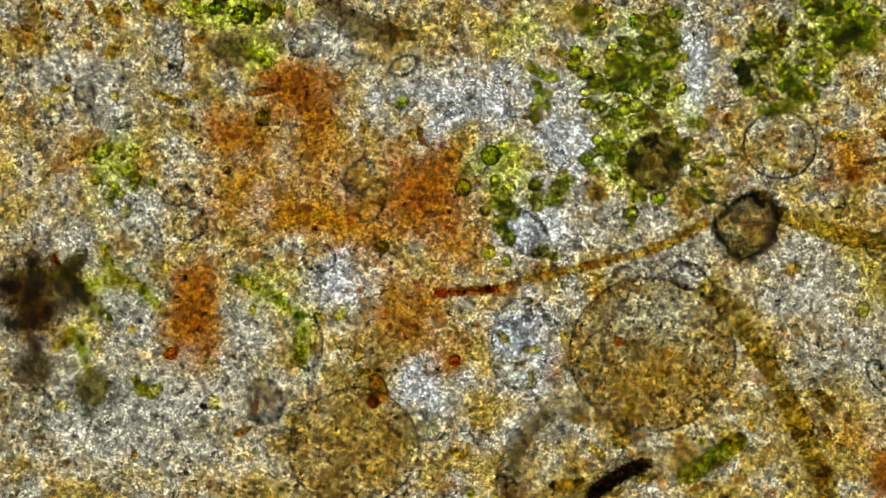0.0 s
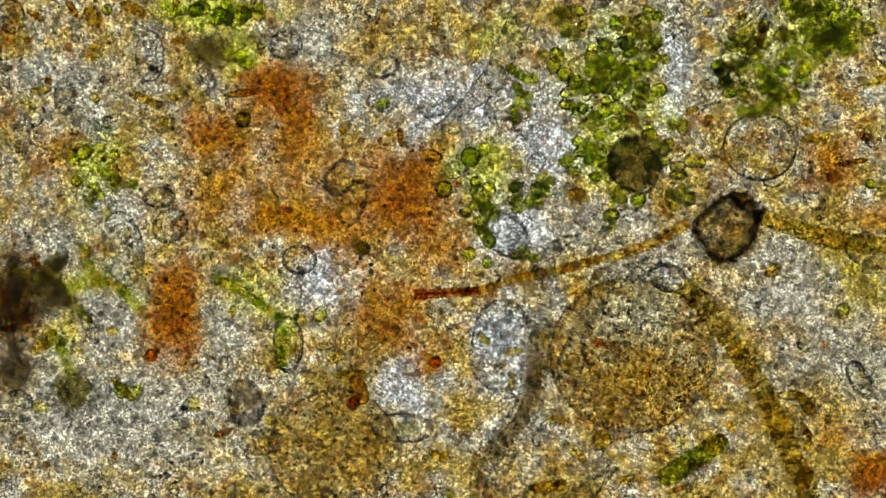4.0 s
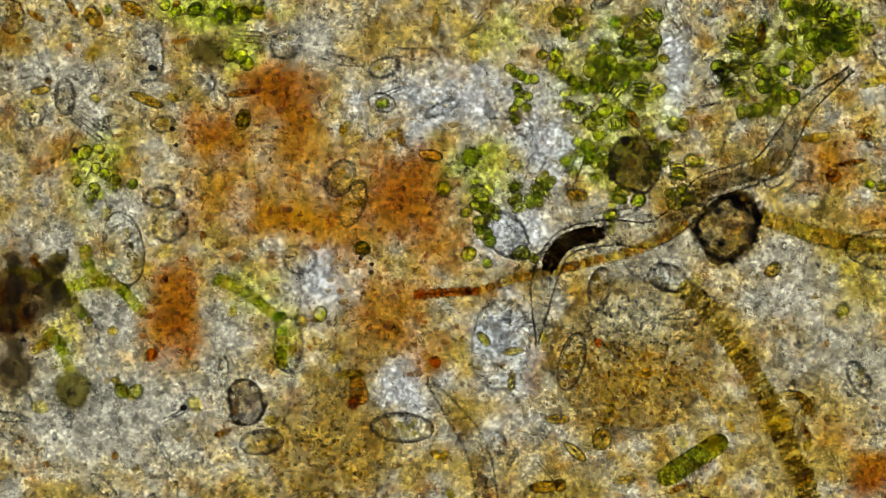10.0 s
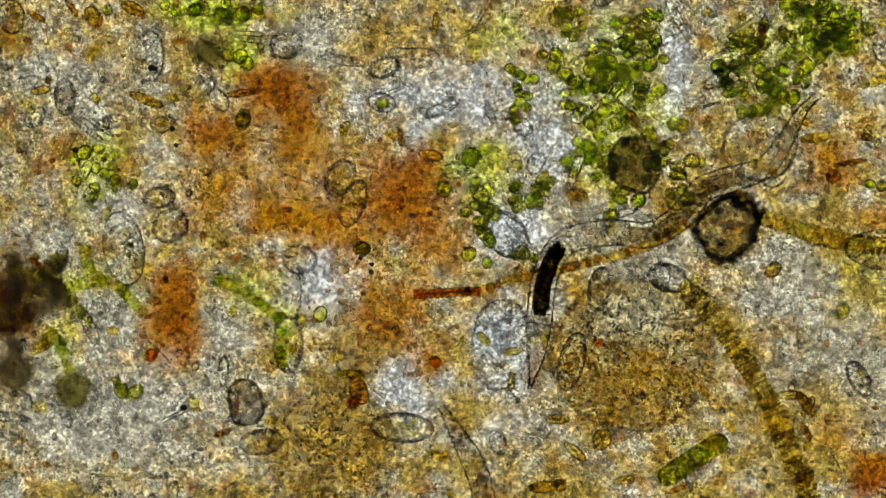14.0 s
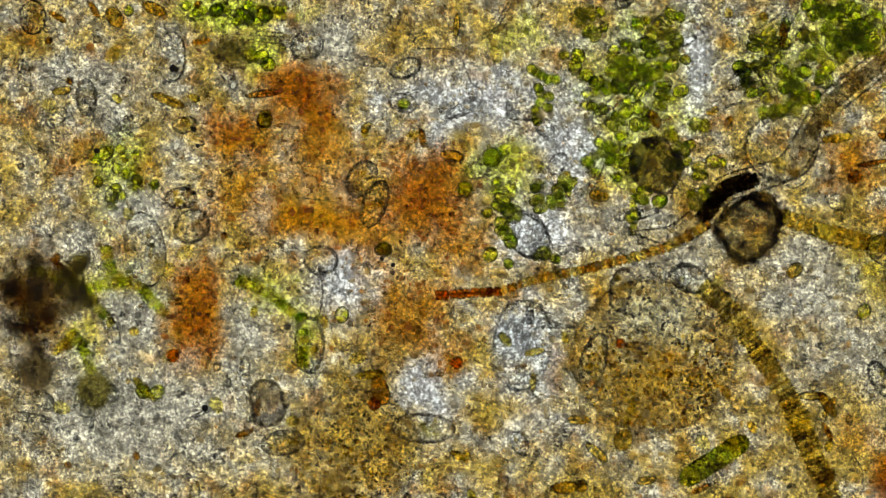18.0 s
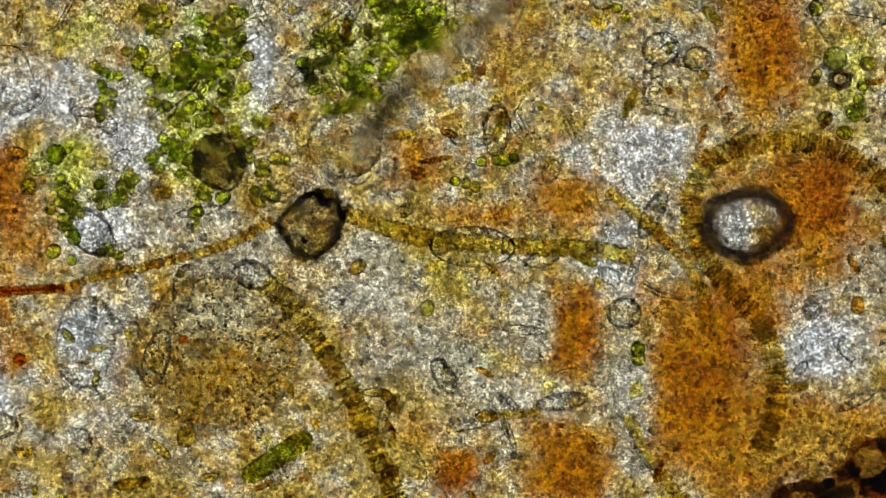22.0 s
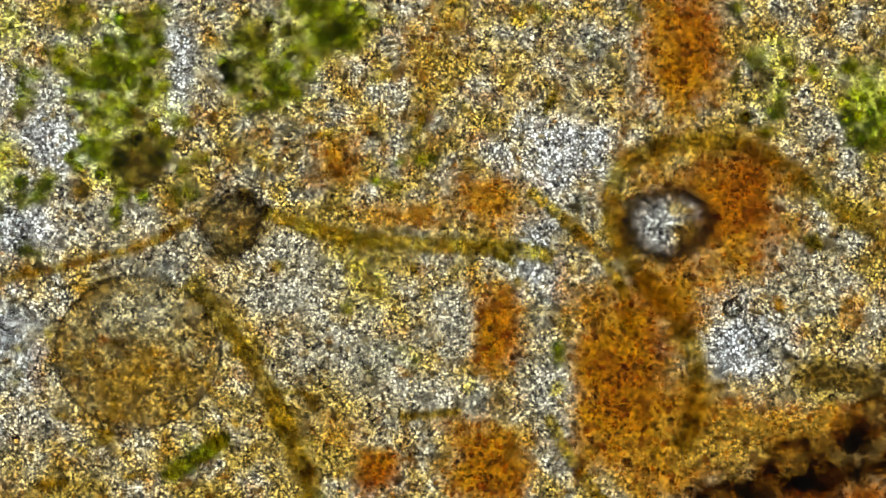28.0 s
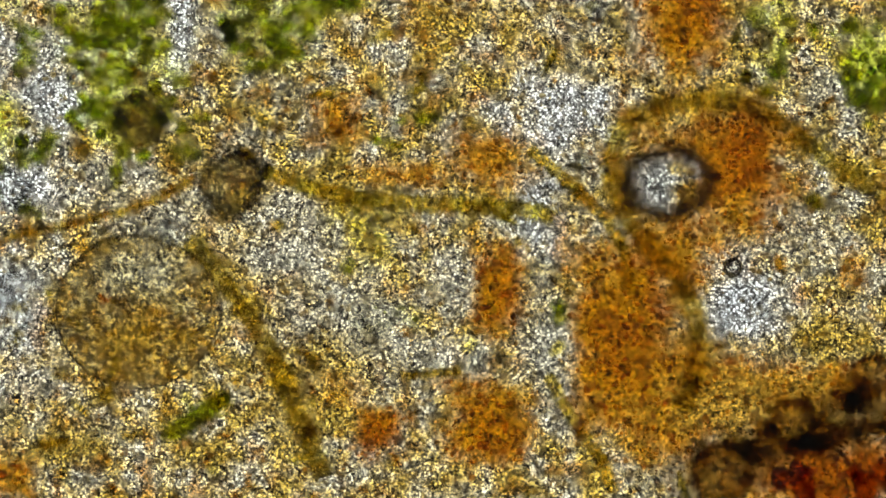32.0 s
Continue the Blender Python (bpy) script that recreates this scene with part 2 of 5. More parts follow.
def lie(x, y, z, turn=0.0):
    """The pose of a thing that lies on the slide at a plan place, turned anticlockwise by some degrees."""
    p = at(x, y, z)
    return pose(p.x, p.y, p.z, 0, 0, turn)


def blob(rx, ry, rz, rough=0.0, freq=30.0, seg=16, rings=10, seed=0.0):
    """A lumpy ellipsoid, its radii in plan units."""
    bm = bmesh.new()
    bmesh.ops.create_uvsphere(bm, u_segments=seg, v_segments=rings, radius=1.0)
    for v in bm.verts:
        p = Vector((v.co.x * rx, v.co.y * ry, v.co.z * rz)) / 1000
        k = 1.0 + rough * noise.noise(p * freq + Vector((seed * 7.3, seed * 3.1, seed)))
        v.co = p * k
    return bm


def hoop(rx, ry, r, seg=40, z=0.0, wob=0.0, seed=0.0):
    """An oval ring of round section."""
    bm = bmesh.new()
    rings = []
    for i in range(seg):
        a = math.tau * i / seg
        k = 1 + wob * noise.noise(Vector((math.cos(a) * 1.3 + seed, math.sin(a) * 1.3, seed * 2.1)))
        c = Vector((rx * math.cos(a) * k, ry * math.sin(a) * k, z))
        out = Vector((math.cos(a), math.sin(a), 0))
        q = r * (1 + 0.55 * noise.noise(Vector((math.cos(a) * 1.7, math.sin(a) * 1.7, seed + 3))))
        rings.append([bm.verts.new((c + out * q * math.cos(b) + Vector((0, 0, q * math.sin(b)))) / 1000) for b in (math.tau * j / 6 for j in range(6))])
    for i in range(seg):
        for j in range(6):
            bm.faces.new((rings[i][j], rings[(i + 1) % seg][j], rings[(i + 1) % seg][(j + 1) % 6], rings[i][(j + 1) % 6]))
    return bm


def line_points(pts, step):
    """Even steps along a smooth line through plan points (x, y): places and directions."""
    pts = [Vector((p[0], p[1], 0)) for p in pts]
    ext = [pts[0] * 2 - pts[1]] + pts + [pts[-1] * 2 - pts[-2]]
    dense = []
    for i in range(1, len(ext) - 2):
        a, b, c, d = ext[i - 1:i + 3]
        for k in range(24):
            t = k / 24
            dense.append(0.5 * (2 * b + (c - a) * t + (2 * a - 5 * b + 4 * c - d) * t * t + (3 * b - a - 3 * c + d) * t ** 3))
    dense.append(pts[-1])
    out, carry = [], 0.0
    for a, b in zip(dense, dense[1:]):
        span = (b - a).length
        while carry < span:
            out.append((a + (b - a) * (carry / max(span, 1e-9)), (b - a).normalized()))
            carry += step
        carry -= span
    return out


def tube(pts, r0, r1, z, step=8.0, sides=8, wob=0.0, seed=0.0, flat=1.0):
    """A tapered round tube along plan points, in the slide's own space."""
    bm = bmesh.new()
    row = line_points(pts, step)
    rings = []
    for i, (p, d) in enumerate(row):
        k = i / max(1, len(row) - 1)
        r = (r0 + (r1 - r0) * k) * (1 + wob * noise.noise(Vector((i * 0.4, seed, 0))))
        side = Vector((-d.y, d.x, 0))
        rings.append([bm.verts.new(at(p.x + side.x * r * math.cos(b), p.y + side.y * r * math.cos(b), z + flat * r * math.sin(b)))
                      for b in (math.tau * j / sides for j in range(sides))])
    for a, b in zip(rings, rings[1:]):
        for j in range(sides):
            bm.faces.new((a[j], b[j], b[(j + 1) % sides], a[(j + 1) % sides]))
    bm.faces.new(rings[0])
    bm.faces.new(rings[-1][::-1])
    return bm


def outline(x, y, cx, cy, rx, ry, rough, seed, block=False):
    """Below 1 inside a patch with an uneven edge."""
    u, v = (x - cx) / rx, (y - cy) / ry
    reach = (u ** 4 + v ** 4) ** 0.25 * 1.08 if block else math.hypot(u, v)
    return reach + rough * noise.noise(Vector((x * 0.018 + seed * 5, y * 0.018, seed))) + 0.5 * rough * noise.noise(Vector((x * 0.06, y * 0.06 + seed, seed)))


# ---- the slide and the film of sediment ----
# patches of sediment: kind of grain, x, y, half width, half height, how full
PATCHES = [
    ("rust", 490, 165, 75, 65, 0.78), ("rust", 370, 235, 65, 45, 0.78), ("rust", 530, 215, 45, 80, 0.78), ("rust", 520, 330, 130, 90, 0.55),
    ("rust", 715, 345, 85, 95, 0.78), ("rust", 590, 425, 70, 55, 0.75), ("rust", 305, 560, 52, 100, 0.78), ("rust", 680, 560, 75, 90, 0.75),
    ("rust", 520, 385, 90, 26, 0.78), ("rust", 750, 635, 50, 32, 0.78), ("rust", 1540, 835, 42, 32, 0.78), ("rust", 380, 340, 60, 70, 0.55),
    ("rust", 2086, 100, 85, 115, 0.78), ("rust", 1756, 590, 50, 90, 0.78), ("rust", 1960, 640, 85, 165, 0.78), ("rust", 2170, 370, 120, 110, 0.78),
    ("rust", 1740, 830, 85, 85, 0.78), ("rust", 1746, 362, 65, 55, 0.75), ("rust", 1470, 296, 55, 45, 0.65), ("rust", 1575, 390, 90, 25, 0.78),
    ("rust", 2060, 770, 150, 80, 0.75), ("rust", 2310, 920, 150, 60, 0.78), ("rust", 896, 925, 45, 45, 0.78), ("rust", 110, 270, 50, 45, 0.55),
    ("rust", 2390, 560, 30, 40, 0.65), ("rust", 2070, 530, 90, 60, 0.78), ("rust", 1640, 100, 70, 60, 0.45), ("rust", 780, 440, 60, 60, 0.55),
    ("deep", 2345, 915, 120, 62, 1.0), ("deep", 1541, 835, 36, 24, 0.9), ("deep", 1757, 590, 34, 66, 0.6), ("deep", 1960, 730, 60, 60, 0.55), ("deep", 2010, 590, 40, 50, 0.6), ("deep", 2110, 70, 50, 70, 0.5),
    ("deep", 2190, 350, 70, 60, 0.5), ("deep", 305, 560, 36, 70, 0.4), ("deep", 480, 150, 50, 36, 0.4), ("deep", 1750, 850, 60, 50, 0.4), ("deep", 720, 350, 50, 60, 0.25), ("deep", 1960, 792, 46, 10, 0.9),
    ("gold", 590, 790, 118, 110, 0.55), ("gold", 1120, 690, 110, 75, 0.6), ("gold", 850, 710, 55, 50, 0.7), ("gold", 640, 600, 50, 60, 0.6),
    ("gold", 1450, 410, 110, 40, 0.6), ("gold", 1420, 760, 110, 90, 0.55), ("gold", 1510, 510, 60, 60, 0.6), ("gold", 2350, 690, 120, 45, 0.7), ("rust", 2250, 775, 160, 60, 0.75), ("rust", 2140, 790, 90, 70, 0.6), ("gold", 2120, 690, 70, 60, 0.5), ("deep", 2040, 640, 70, 110, 0.3), ("deep", 2170, 800, 90, 50, 0.3),
    ("gold", 2120, 270, 150, 50, 0.7), ("gold", 740, 60, 120, 60, 0.35), ("gold", 1000, 850, 90, 50, 0.5), ("gold", 1660, 110, 50, 60, 0.6),
    ("gold", 640, 60, 60, 50, 0.4), ("gold", 1280, 560, 50, 60, 0.5),
    ("green", 1090, 150, 110, 130, 0.55), ("green", 1350, 110, 90, 80, 0.45), ("green", 1460, 40, 75, 60, 0.6), ("green", 860, 300, 70, 55, 0.6),
    ("green", 370, 20, 105, 34, 0.85), ("green", 170, 310, 50, 70, 0.65), ("green", 450, 520, 65, 45, 0.45), ("green", 505, 600, 24, 60, 0.4),
    ("green", 130, 505, 120, 40, 0.35), ("green", 110, 620, 26, 70, 0.3), ("green", 1516, 490, 75, 60, 0.2), ("green", 2410, 190, 60, 75, 0.8),
    ("green", 1050, 280, 60, 60, 0.45), ("green", 420, 95, 45, 40, 0.7), ("green", 2250, 150, 35, 90, 0.35), ("green", 880, 60, 50, 50, 0.4), ("green", 1560, 640, 60, 30, 0.3),
    ("clear", 1090, 120, 110, 130, 0.15), ("clear", 1370, 110, 110, 80, 0.12), ("clear", 790, 175, 170, 65, 0.72), ("pale", 200, 730, 230, 120, 0.95), ("clear", 560, 500, 60, 60, 0.72), ("clear", 890, 600, 65, 90, 0.72),
    ("clear", 970, 250, 60, 110, 0.72), ("clear", 910, 410, 70, 60, 0.72), ("clear", 720, 690, 70, 50, 0.72), ("clear", 1876, 276, 110, 75, 0.72),
    ("clear", 1830, 460, 45, 80, 0.72), ("clear", 2200, 620, 75, 90, 0.72), ("pale", 200, 370, 60, 50, 0.9), ("pale", 95, 430, 70, 50, 0.9),
    ("pale", 200, 560, 70, 60, 0.9), ("pale", 130, 150, 110, 60, 0.7), ("clear", 1200, 90, 30, 110, 0.72), ("pale", 1400, 530, 90, 50, 0.8),
    ("pale", 1500, 640, 130, 70, 0.7), ("pale", 1620, 720, 90, 50, 0.7), ("pale", 1850, 700, 45, 110, 0.85), ("pale", 2010, 120, 35, 90, 0.6),
    ("pale", 400, 590, 50, 70, 0.85), ("pale", 560, 60, 60, 60, 0.8), ("clear", 930, 760, 70, 60, 0.4), ("pale", 1080, 400, 110, 45, 0.6),
    ("pale", 1680, 560, 60, 50, 0.7), ("pale", 1380, 450, 60, 40, 0.7), ("pale", 2300, 480, 80, 60, 0.6), ("pale", 2340, 240, 60, 40, 0.6), ("pale", 1180, 470, 90, 40, 0.6),
    # the clear patch at 2034, 398 paints the bubble's white centre
    ("pale", 1120, 560, 105, 52, 0.9), ("clear", 2034, 398, 36, 36, 1.0),
    ("dark", 25, 520, 60, 110, 0.9), ("dark", 2230, 890, 100, 45, 0.8), ("dark", 2390, 800, 70, 50, 0.75), ("dark", 2320, 850, 80, 45, 0.75), ("dark", 635, 660, 35, 35, 0.5), ("dark", 1960, 790, 60, 14, 0.5),
    ("dark", 380, 95, 30, 40, 0.6), ("dark", 2110, 930, 90, 50, 0.55), ("dark", 2440, 770, 60, 50, 0.5), ("dark", 2170, 850, 70, 40, 0.35),
    ("rust", 308, 560, 48, 92, 0.95), ("deep", 310, 555, 40, 80, 0.45), ("deep", 495, 170, 60, 55, 0.45), ("deep", 370, 235, 45, 35, 0.3), ("deep", 715, 340, 70, 75, 0.4), ("rust", 525, 392, 85, 22, 0.7),
    ("deep", 660, 580, 45, 45, 0.3), ("rust", 2070, 100, 72, 110, 0.75), ("deep", 2095, 80, 45, 80, 0.4), ("rust", 2116, 385, 150, 135, 0.6), ("deep", 2185, 350, 75, 85, 0.55), ("rust", 1965, 660, 85, 135, 0.85),
    ("deep", 1975, 690, 70, 90, 0.5), ("rust", 2110, 745, 120, 60, 0.7), ("rust", 2330, 755, 120, 32, 0.6), ("rust", 1751, 590, 42, 72, 0.85), ("deep", 1760, 595, 30, 60, 0.35), ("rust", 1731, 825, 76, 70, 0.8), ("rust", 2010, 800, 95, 62, 0.7), ("rust", 2040, 850, 90, 55, 0.7), ("deep", 2340, 915, 110, 55, 0.6), ("gold", 2200, 790, 160, 60, 0.4),
    # clear at 2050, 400 and gold at 2085, 420 paint the bubble's bright inside
    ("deep", 1740, 830, 55, 55, 0.3), ("rust", 1551, 828, 36, 26, 0.9), ("rust", 1470, 290, 45, 45, 0.5), ("rust", 1720, 355, 60, 40, 0.6), ("clear", 1130, 555, 90, 45, 0.5), ("clear", 2170, 600, 45, 60, 0.8), ("clear", 2050, 400, 58, 48, 1.0), ("gold", 2085, 420, 22, 20, 0.7), ("deep", 1545, 850, 40, 40, 0.5), ("gold", 1460, 700, 60, 40, 0.5), ("rust", 1480, 770, 45, 35, 0.5), ("gold", 1390, 800, 60, 50, 0.5),
]
PATCH_LABEL = {
    "rust": ("patch of rust-orange iron-stained sediment grains", "rust_patch"), "gold": ("patch of golden brown organic sediment grains", "golden_patch"),
    "deep": ("patch of deep red-brown iron-stained grains", "red_patch"), "green": ("patch of loose yellow-green algal grains", "green_patch"), "clear": ("clear bluish patch with few mineral grains", "clear_patch"), "pale": ("patch of pale grey translucent mineral grains", "pale_patch"),
    "dark": ("clump of dark brown opaque detritus grains", "dark_patch")}


def grains_mesh(name, centres, radii, heights, material, rng):
    """Many small open-bottomed crumbs in one mesh: an uneven rim, a shoulder and a top each."""
    n, k = len(centres), 6
    ang = np.arange(k) * math.tau / k
    spin = rng.uniform(0, math.tau, (n, 1))
    wob = rng.uniform(0.65, 1.3, (n, k))
    sq = rng.uniform(0.7, 1.35, (n, 1))
    a = ang[None] + spin
    verts = np.zeros((n, 2 * k + 1, 3))
    for j, (f, h) in enumerate(((1.0, 0.0), (0.72, 0.62))):
        verts[:, j * k:(j + 1) * k, 0] = np.cos(a) * radii[:, None] * wob * f * sq
        verts[:, j * k:(j + 1) * k, 1] = np.sin(a) * radii[:, None] * wob * f / sq
        verts[:, j * k:(j + 1) * k, 2] = (heights * h)[:, None] * rng.uniform(0.7, 1.2, (n, k))
    verts[:, 2 * k, 2] = heights
    verts += centres[:, None]
    verts = verts.reshape(-1, 3)
    world_co = np.stack([(verts[:, 0] - 784) / 1000, (441 - verts[:, 1]) / 1000, verts[:, 2] / 1000], 1)
    tris = []
    for i in range(k):
        j = (i + 1) % k
        tris += [(i, i + k, j), (j, i + k, j + k), (i + k, 2 * k, j + k)]
    faces = (np.array(tris)[None] + (np.arange(n) * (2 * k + 1))[:, None, None]).reshape(-1, 3)
    me = bpy.data.meshes.new(name)
    me.vertices.add(len(world_co))
    me.vertices.foreach_set("co", world_co.ravel())
    me.loops.add(faces.size)
    me.loops.foreach_set("vertex_index", faces.ravel().astype(np.int32))
    me.polygons.add(len(faces))
    me.polygons.foreach_set("loop_start", (np.arange(len(faces)) * 3).astype(np.int32))
    me.polygons.foreach_set("use_smooth", np.ones(len(faces), bool))
    me.update(calc_edges=True)
    me.materials.append(material)
    return me


def owners(x, y, rng):
    """Which patch each plan place belongs to, -1 for none."""
    owner = np.full(len(x), -1)
    for i, (kind, cx, cy, rx, ry, full) in enumerate(PATCHES):
        near = np.nonzero((abs(x - cx) < rx * 1.5) & (abs(y - cy) < ry * 1.5))[0]
        luck = rng.random(len(near))
        for q, l in zip(near, luck):
            d = outline(x[q], y[q], cx, cy, rx, ry, 0.55, i, kind in ("rust", "deep"))
            if l < full * min(1.0, max(0.0, (1.22 - d) / 0.62)):
                owner[q] = i
            elif kind == "rust" and d < 1.0 and owner[q] < 0 and l < 0.95:
                owner[q] = -3
    free = np.nonzero(owner == -1)[0]
    luck = rng.normal(0, 0.16, (len(free), 2))
    for q, (l, r) in zip(free, luck):
        n = noise.noise(Vector((x[q] * 0.022, y[q] * 0.022, 7.0))) + 0.5 * noise.noise(Vector((x[q] * 0.06, y[q] * 0.06, 3.0))) + l
        k = noise.noise(Vector((x[q] * 0.03, y[q] * 0.03, 19.0))) + r
        owner[q] = -4 if k > 0.5 else -2 if n > 0.15 else -3 if n < -0.3 else -1
    return owner


def stains(x, y):
    """The tint of the film at plan places: slow drifts of tan, grey and gold, then the patches with soft uneven edges."""
    tone = {k: np.array(c) for k, c in STAIN.items()}
    out = np.ones((len(x), 4))
    out[:, 3] = 0.0  # how slimy, and so how even, the film is
    for q in range(len(x)):
        p = Vector((x[q], y[q], 0.0))
        n = noise.noise(p * 0.02 + Vector((0, 0, 7))) + 0.6 * noise.noise(p * 0.055 + Vector((0, 0, 3))) + 0.35 * noise.noise(p * 0.12)
        k = noise.noise(p * 0.026 + Vector((0, 0, 19))) + 0.5 * noise.noise(p * 0.07)
        c = tone["tan"]
        c = c + (tone["pale"] - c) * min(1.0, max(0.0, 0.2 + 1.9 * n))
        c = c + (tone["gold"] - c) * 0.9 * min(1.0, max(0.0, -2.8 * n - 0.2))
        out[q, :3] = c + (tone["rust"] - c) * 0.75 * min(1.0, max(0.0, 3.0 * k - 0.55))
    for i, (kind, cx, cy, rx, ry, full) in enumerate(PATCHES):
        for q in np.nonzero((abs(x - cx) < rx * 1.6) & (abs(y - cy) < ry * 1.6))[0]:
            w = (1.32 - outline(x[q], y[q], cx, cy, rx, ry, 0.55 if kind in ("rust", "deep") else 0.6, i, kind in ("rust", "deep")) + 0.2 * noise.noise(Vector((x[q] * 0.13, y[q] * 0.13, i)))) / 0.9
            if w > 0:
                k = min(1.0, full * (1.5 if kind == "deep" else 1.22)) * min(1.0, w)
                out[q, :3] += (tone[kind] - out[q, :3]) * k
                out[q, 3] += ((kind in ("rust", "deep", "dark", "green")) - out[q, 3]) * k
    return out


def build_film(name, height, skin, wave, label, seed):
    """One fine uneven sheet of the film; its stains follow the patches. Light passes two such sheets."""
    rng = np.random.default_rng(seed)
    cell = 7.0
    nx, ny = int(3600 / cell), int(1900 / cell)
    gx, gy = np.meshgrid(-560 + np.arange(nx + 1) * cell, -460 + np.arange(ny + 1) * cell)
    gx, gy = gx + rng.uniform(-2.6, 2.6, gx.shape), gy + rng.uniform(-2.6, 2.6, gy.shape)
    gz = height + wave * np.sin(gx * 0.021 + seed * np.sin(gy * 0.013)) * np.cos(gy * 0.027) + wave * rng.uniform(-0.7, 0.7, gx.shape)
    co = np.stack([(gx.ravel() - 784) / 1000, (441 - gy.ravel()) / 1000, gz.ravel() / 1000], 1)
    a = (np.arange(ny)[:, None] * (nx + 1) + np.arange(nx)[None]).ravel()
    faces = np.stack([a, a + nx + 1, a + nx + 2, a + 1], 1)
    me = bpy.data.meshes.new(name)
    me.vertices.add(len(co))
    me.vertices.foreach_set("co", co.ravel())
    me.loops.add(faces.size)
    me.loops.foreach_set("vertex_index", faces.ravel().astype(np.int32))
    me.polygons.add(len(faces))
    me.polygons.foreach_set("loop_start", (np.arange(len(faces)) * 4).astype(np.int32))
    me.update(calc_edges=True)
    me.materials.append(skin)
    tint = stains(gx.ravel(), gy.ravel())
    tint[:, :3] **= 0.5
    me.color_attributes.new("stain", "FLOAT_COLOR", "POINT").data.foreach_set("color", tint.ravel().astype(np.float32))
    tagged(new(name, me), label, "sediment", kind="structure")


def build_slide():
    bm = bmesh.new()
    bmesh.ops.create_cube(bm, size=1.0)
    for v in bm.verts:
        v.co = Vector((v.co.x * 4.2 + 0.45, v.co.y * 2.4 - 0.05, v.co.z * 0.06 - 0.016))
    slide = tagged(new("microscope_slide", mesh_of("microscope_slide", bm, SLIDE, False)), "clear glass slide under the film of sediment", "slide", kind="structure")
    slide.visible_shadow = False


build_film("ground", 31, FILM, 0.7, "thin stained film of brown sediment on a glass slide", 2)
build_film("ground_cover", 47, COVER, 2.0, "upper granular layer of slimy brown sediment", 3)
build_slide()


def scatter():
    rng = np.random.default_rng(5)
    count = 88000
    x, y = rng.uniform(-130, 2540, count), rng.uniform(-130, 1060, count)
    owner = owners(x, y, rng)
    open_water = np.array([p[0] == "clear" for p in PATCHES] + [False] * 4)
    owner[open_water[owner] & (rng.random(count) < 0.75)] = -9
    r = np.exp(rng.normal(math.log(2.3), 0.42, count)).clip(1.3, 9)
    z = rng.uniform(0, 1, count) ** 1.2 * 12 + 25
    z = np.where(rng.random(count) < 0.62, z, z + rng.uniform(17, 22, count))
    for i in range(-4, len(PATCHES)):
        pick = np.nonzero(owner == i)[0]
        if not len(pick):
            continue
        kind = PATCHES[i][0] if i >= 0 else (None, "tan", "pale", "gold", "rust")[-i]
        centres = np.stack([x[pick], y[pick], z[pick]], 1)
        name, label = ("sediment_grains", f"loose {kind} sediment grains spread over the whole slide") if i < 0 else (PATCH_LABEL[kind][1], PATCH_LABEL[kind][0])
        me = grains_mesh(name, centres, r[pick], r[pick] * rng.uniform(0.9, 1.5, len(pick)), GRAIN[{"clear": "pale", "deep": "rust"}.get(kind, kind)], rng)
        tagged(new(name, me), label, "sediment", "sediment patches" if i >= 0 else "", "stuff")


def scatter_beads():
    """Small clear mineral and silica beads among the grains, one mesh a tint."""
    rng = np.random.default_rng(11)
    count = 30000
    bm = bmesh.new()
    bmesh.ops.create_icosphere(bm, subdivisions=1, radius=1.0)
    base = np.array([v.co.normalized() for v in bm.verts])
    bm.verts.index_update()
    tri = np.array([[v.index for v in f.verts] for f in bm.faces])
    bm.free()
    x, y, z = rng.uniform(-130, 2540, count), rng.uniform(-130, 1060, count), rng.uniform(18, 28, count)
    z = np.where(rng.random(count) < 0.75, z, z + rng.uniform(24, 30, count))  # most under the film, some on the debris above it
    own = owners(x, y, rng)
    kinds = [p[0] for p in PATCHES] + ["rust", "gold", "pale", "tan"]
    of = np.array([kinds[i] for i in own])
    of[(of == "clear") & (rng.random(count) < 0.3)] = "pale"
    for kind, material in BEADS.items():
        pick = np.nonzero(of == kind)[0]
        n = len(pick)
        r = np.exp(rng.normal(math.log(2.9), 0.4, n)).clip(1.5, 8)
        squash = rng.uniform(0.65, 1.35, (n, 1, 3)) * rng.uniform(0.9, 1.1, (n, len(base), 1))
        co = (base[None] * squash * r[:, None, None] + np.stack([x[pick], y[pick], z[pick]], 1)[:, None]).reshape(-1, 3)
        co = np.stack([(co[:, 0] - 784) / 1000, (441 - co[:, 1]) / 1000, co[:, 2] / 1000], 1)
        faces = (tri[None] + (np.arange(n) * len(base))[:, None, None]).reshape(-1, 3)
        me = bpy.data.meshes.new("mineral_beads")
        me.vertices.add(len(co))
        me.vertices.foreach_set("co", co.ravel())
        me.loops.add(faces.size)
        me.loops.foreach_set("vertex_index", faces[:, ::-1].ravel().astype(np.int32))
        me.polygons.add(len(faces))
        me.polygons.foreach_set("loop_start", (np.arange(len(faces)) * 3).astype(np.int32))
        me.polygons.foreach_set("use_smooth", np.ones(len(faces), bool))
        me.update(calc_edges=True)
        me.materials.append(material)
        tagged(new("mineral_beads", me), f"tiny clear {kind} mineral beads scattered through the sediment", "sediment", "mineral beads", "stuff")


scatter()
scatter_beads()

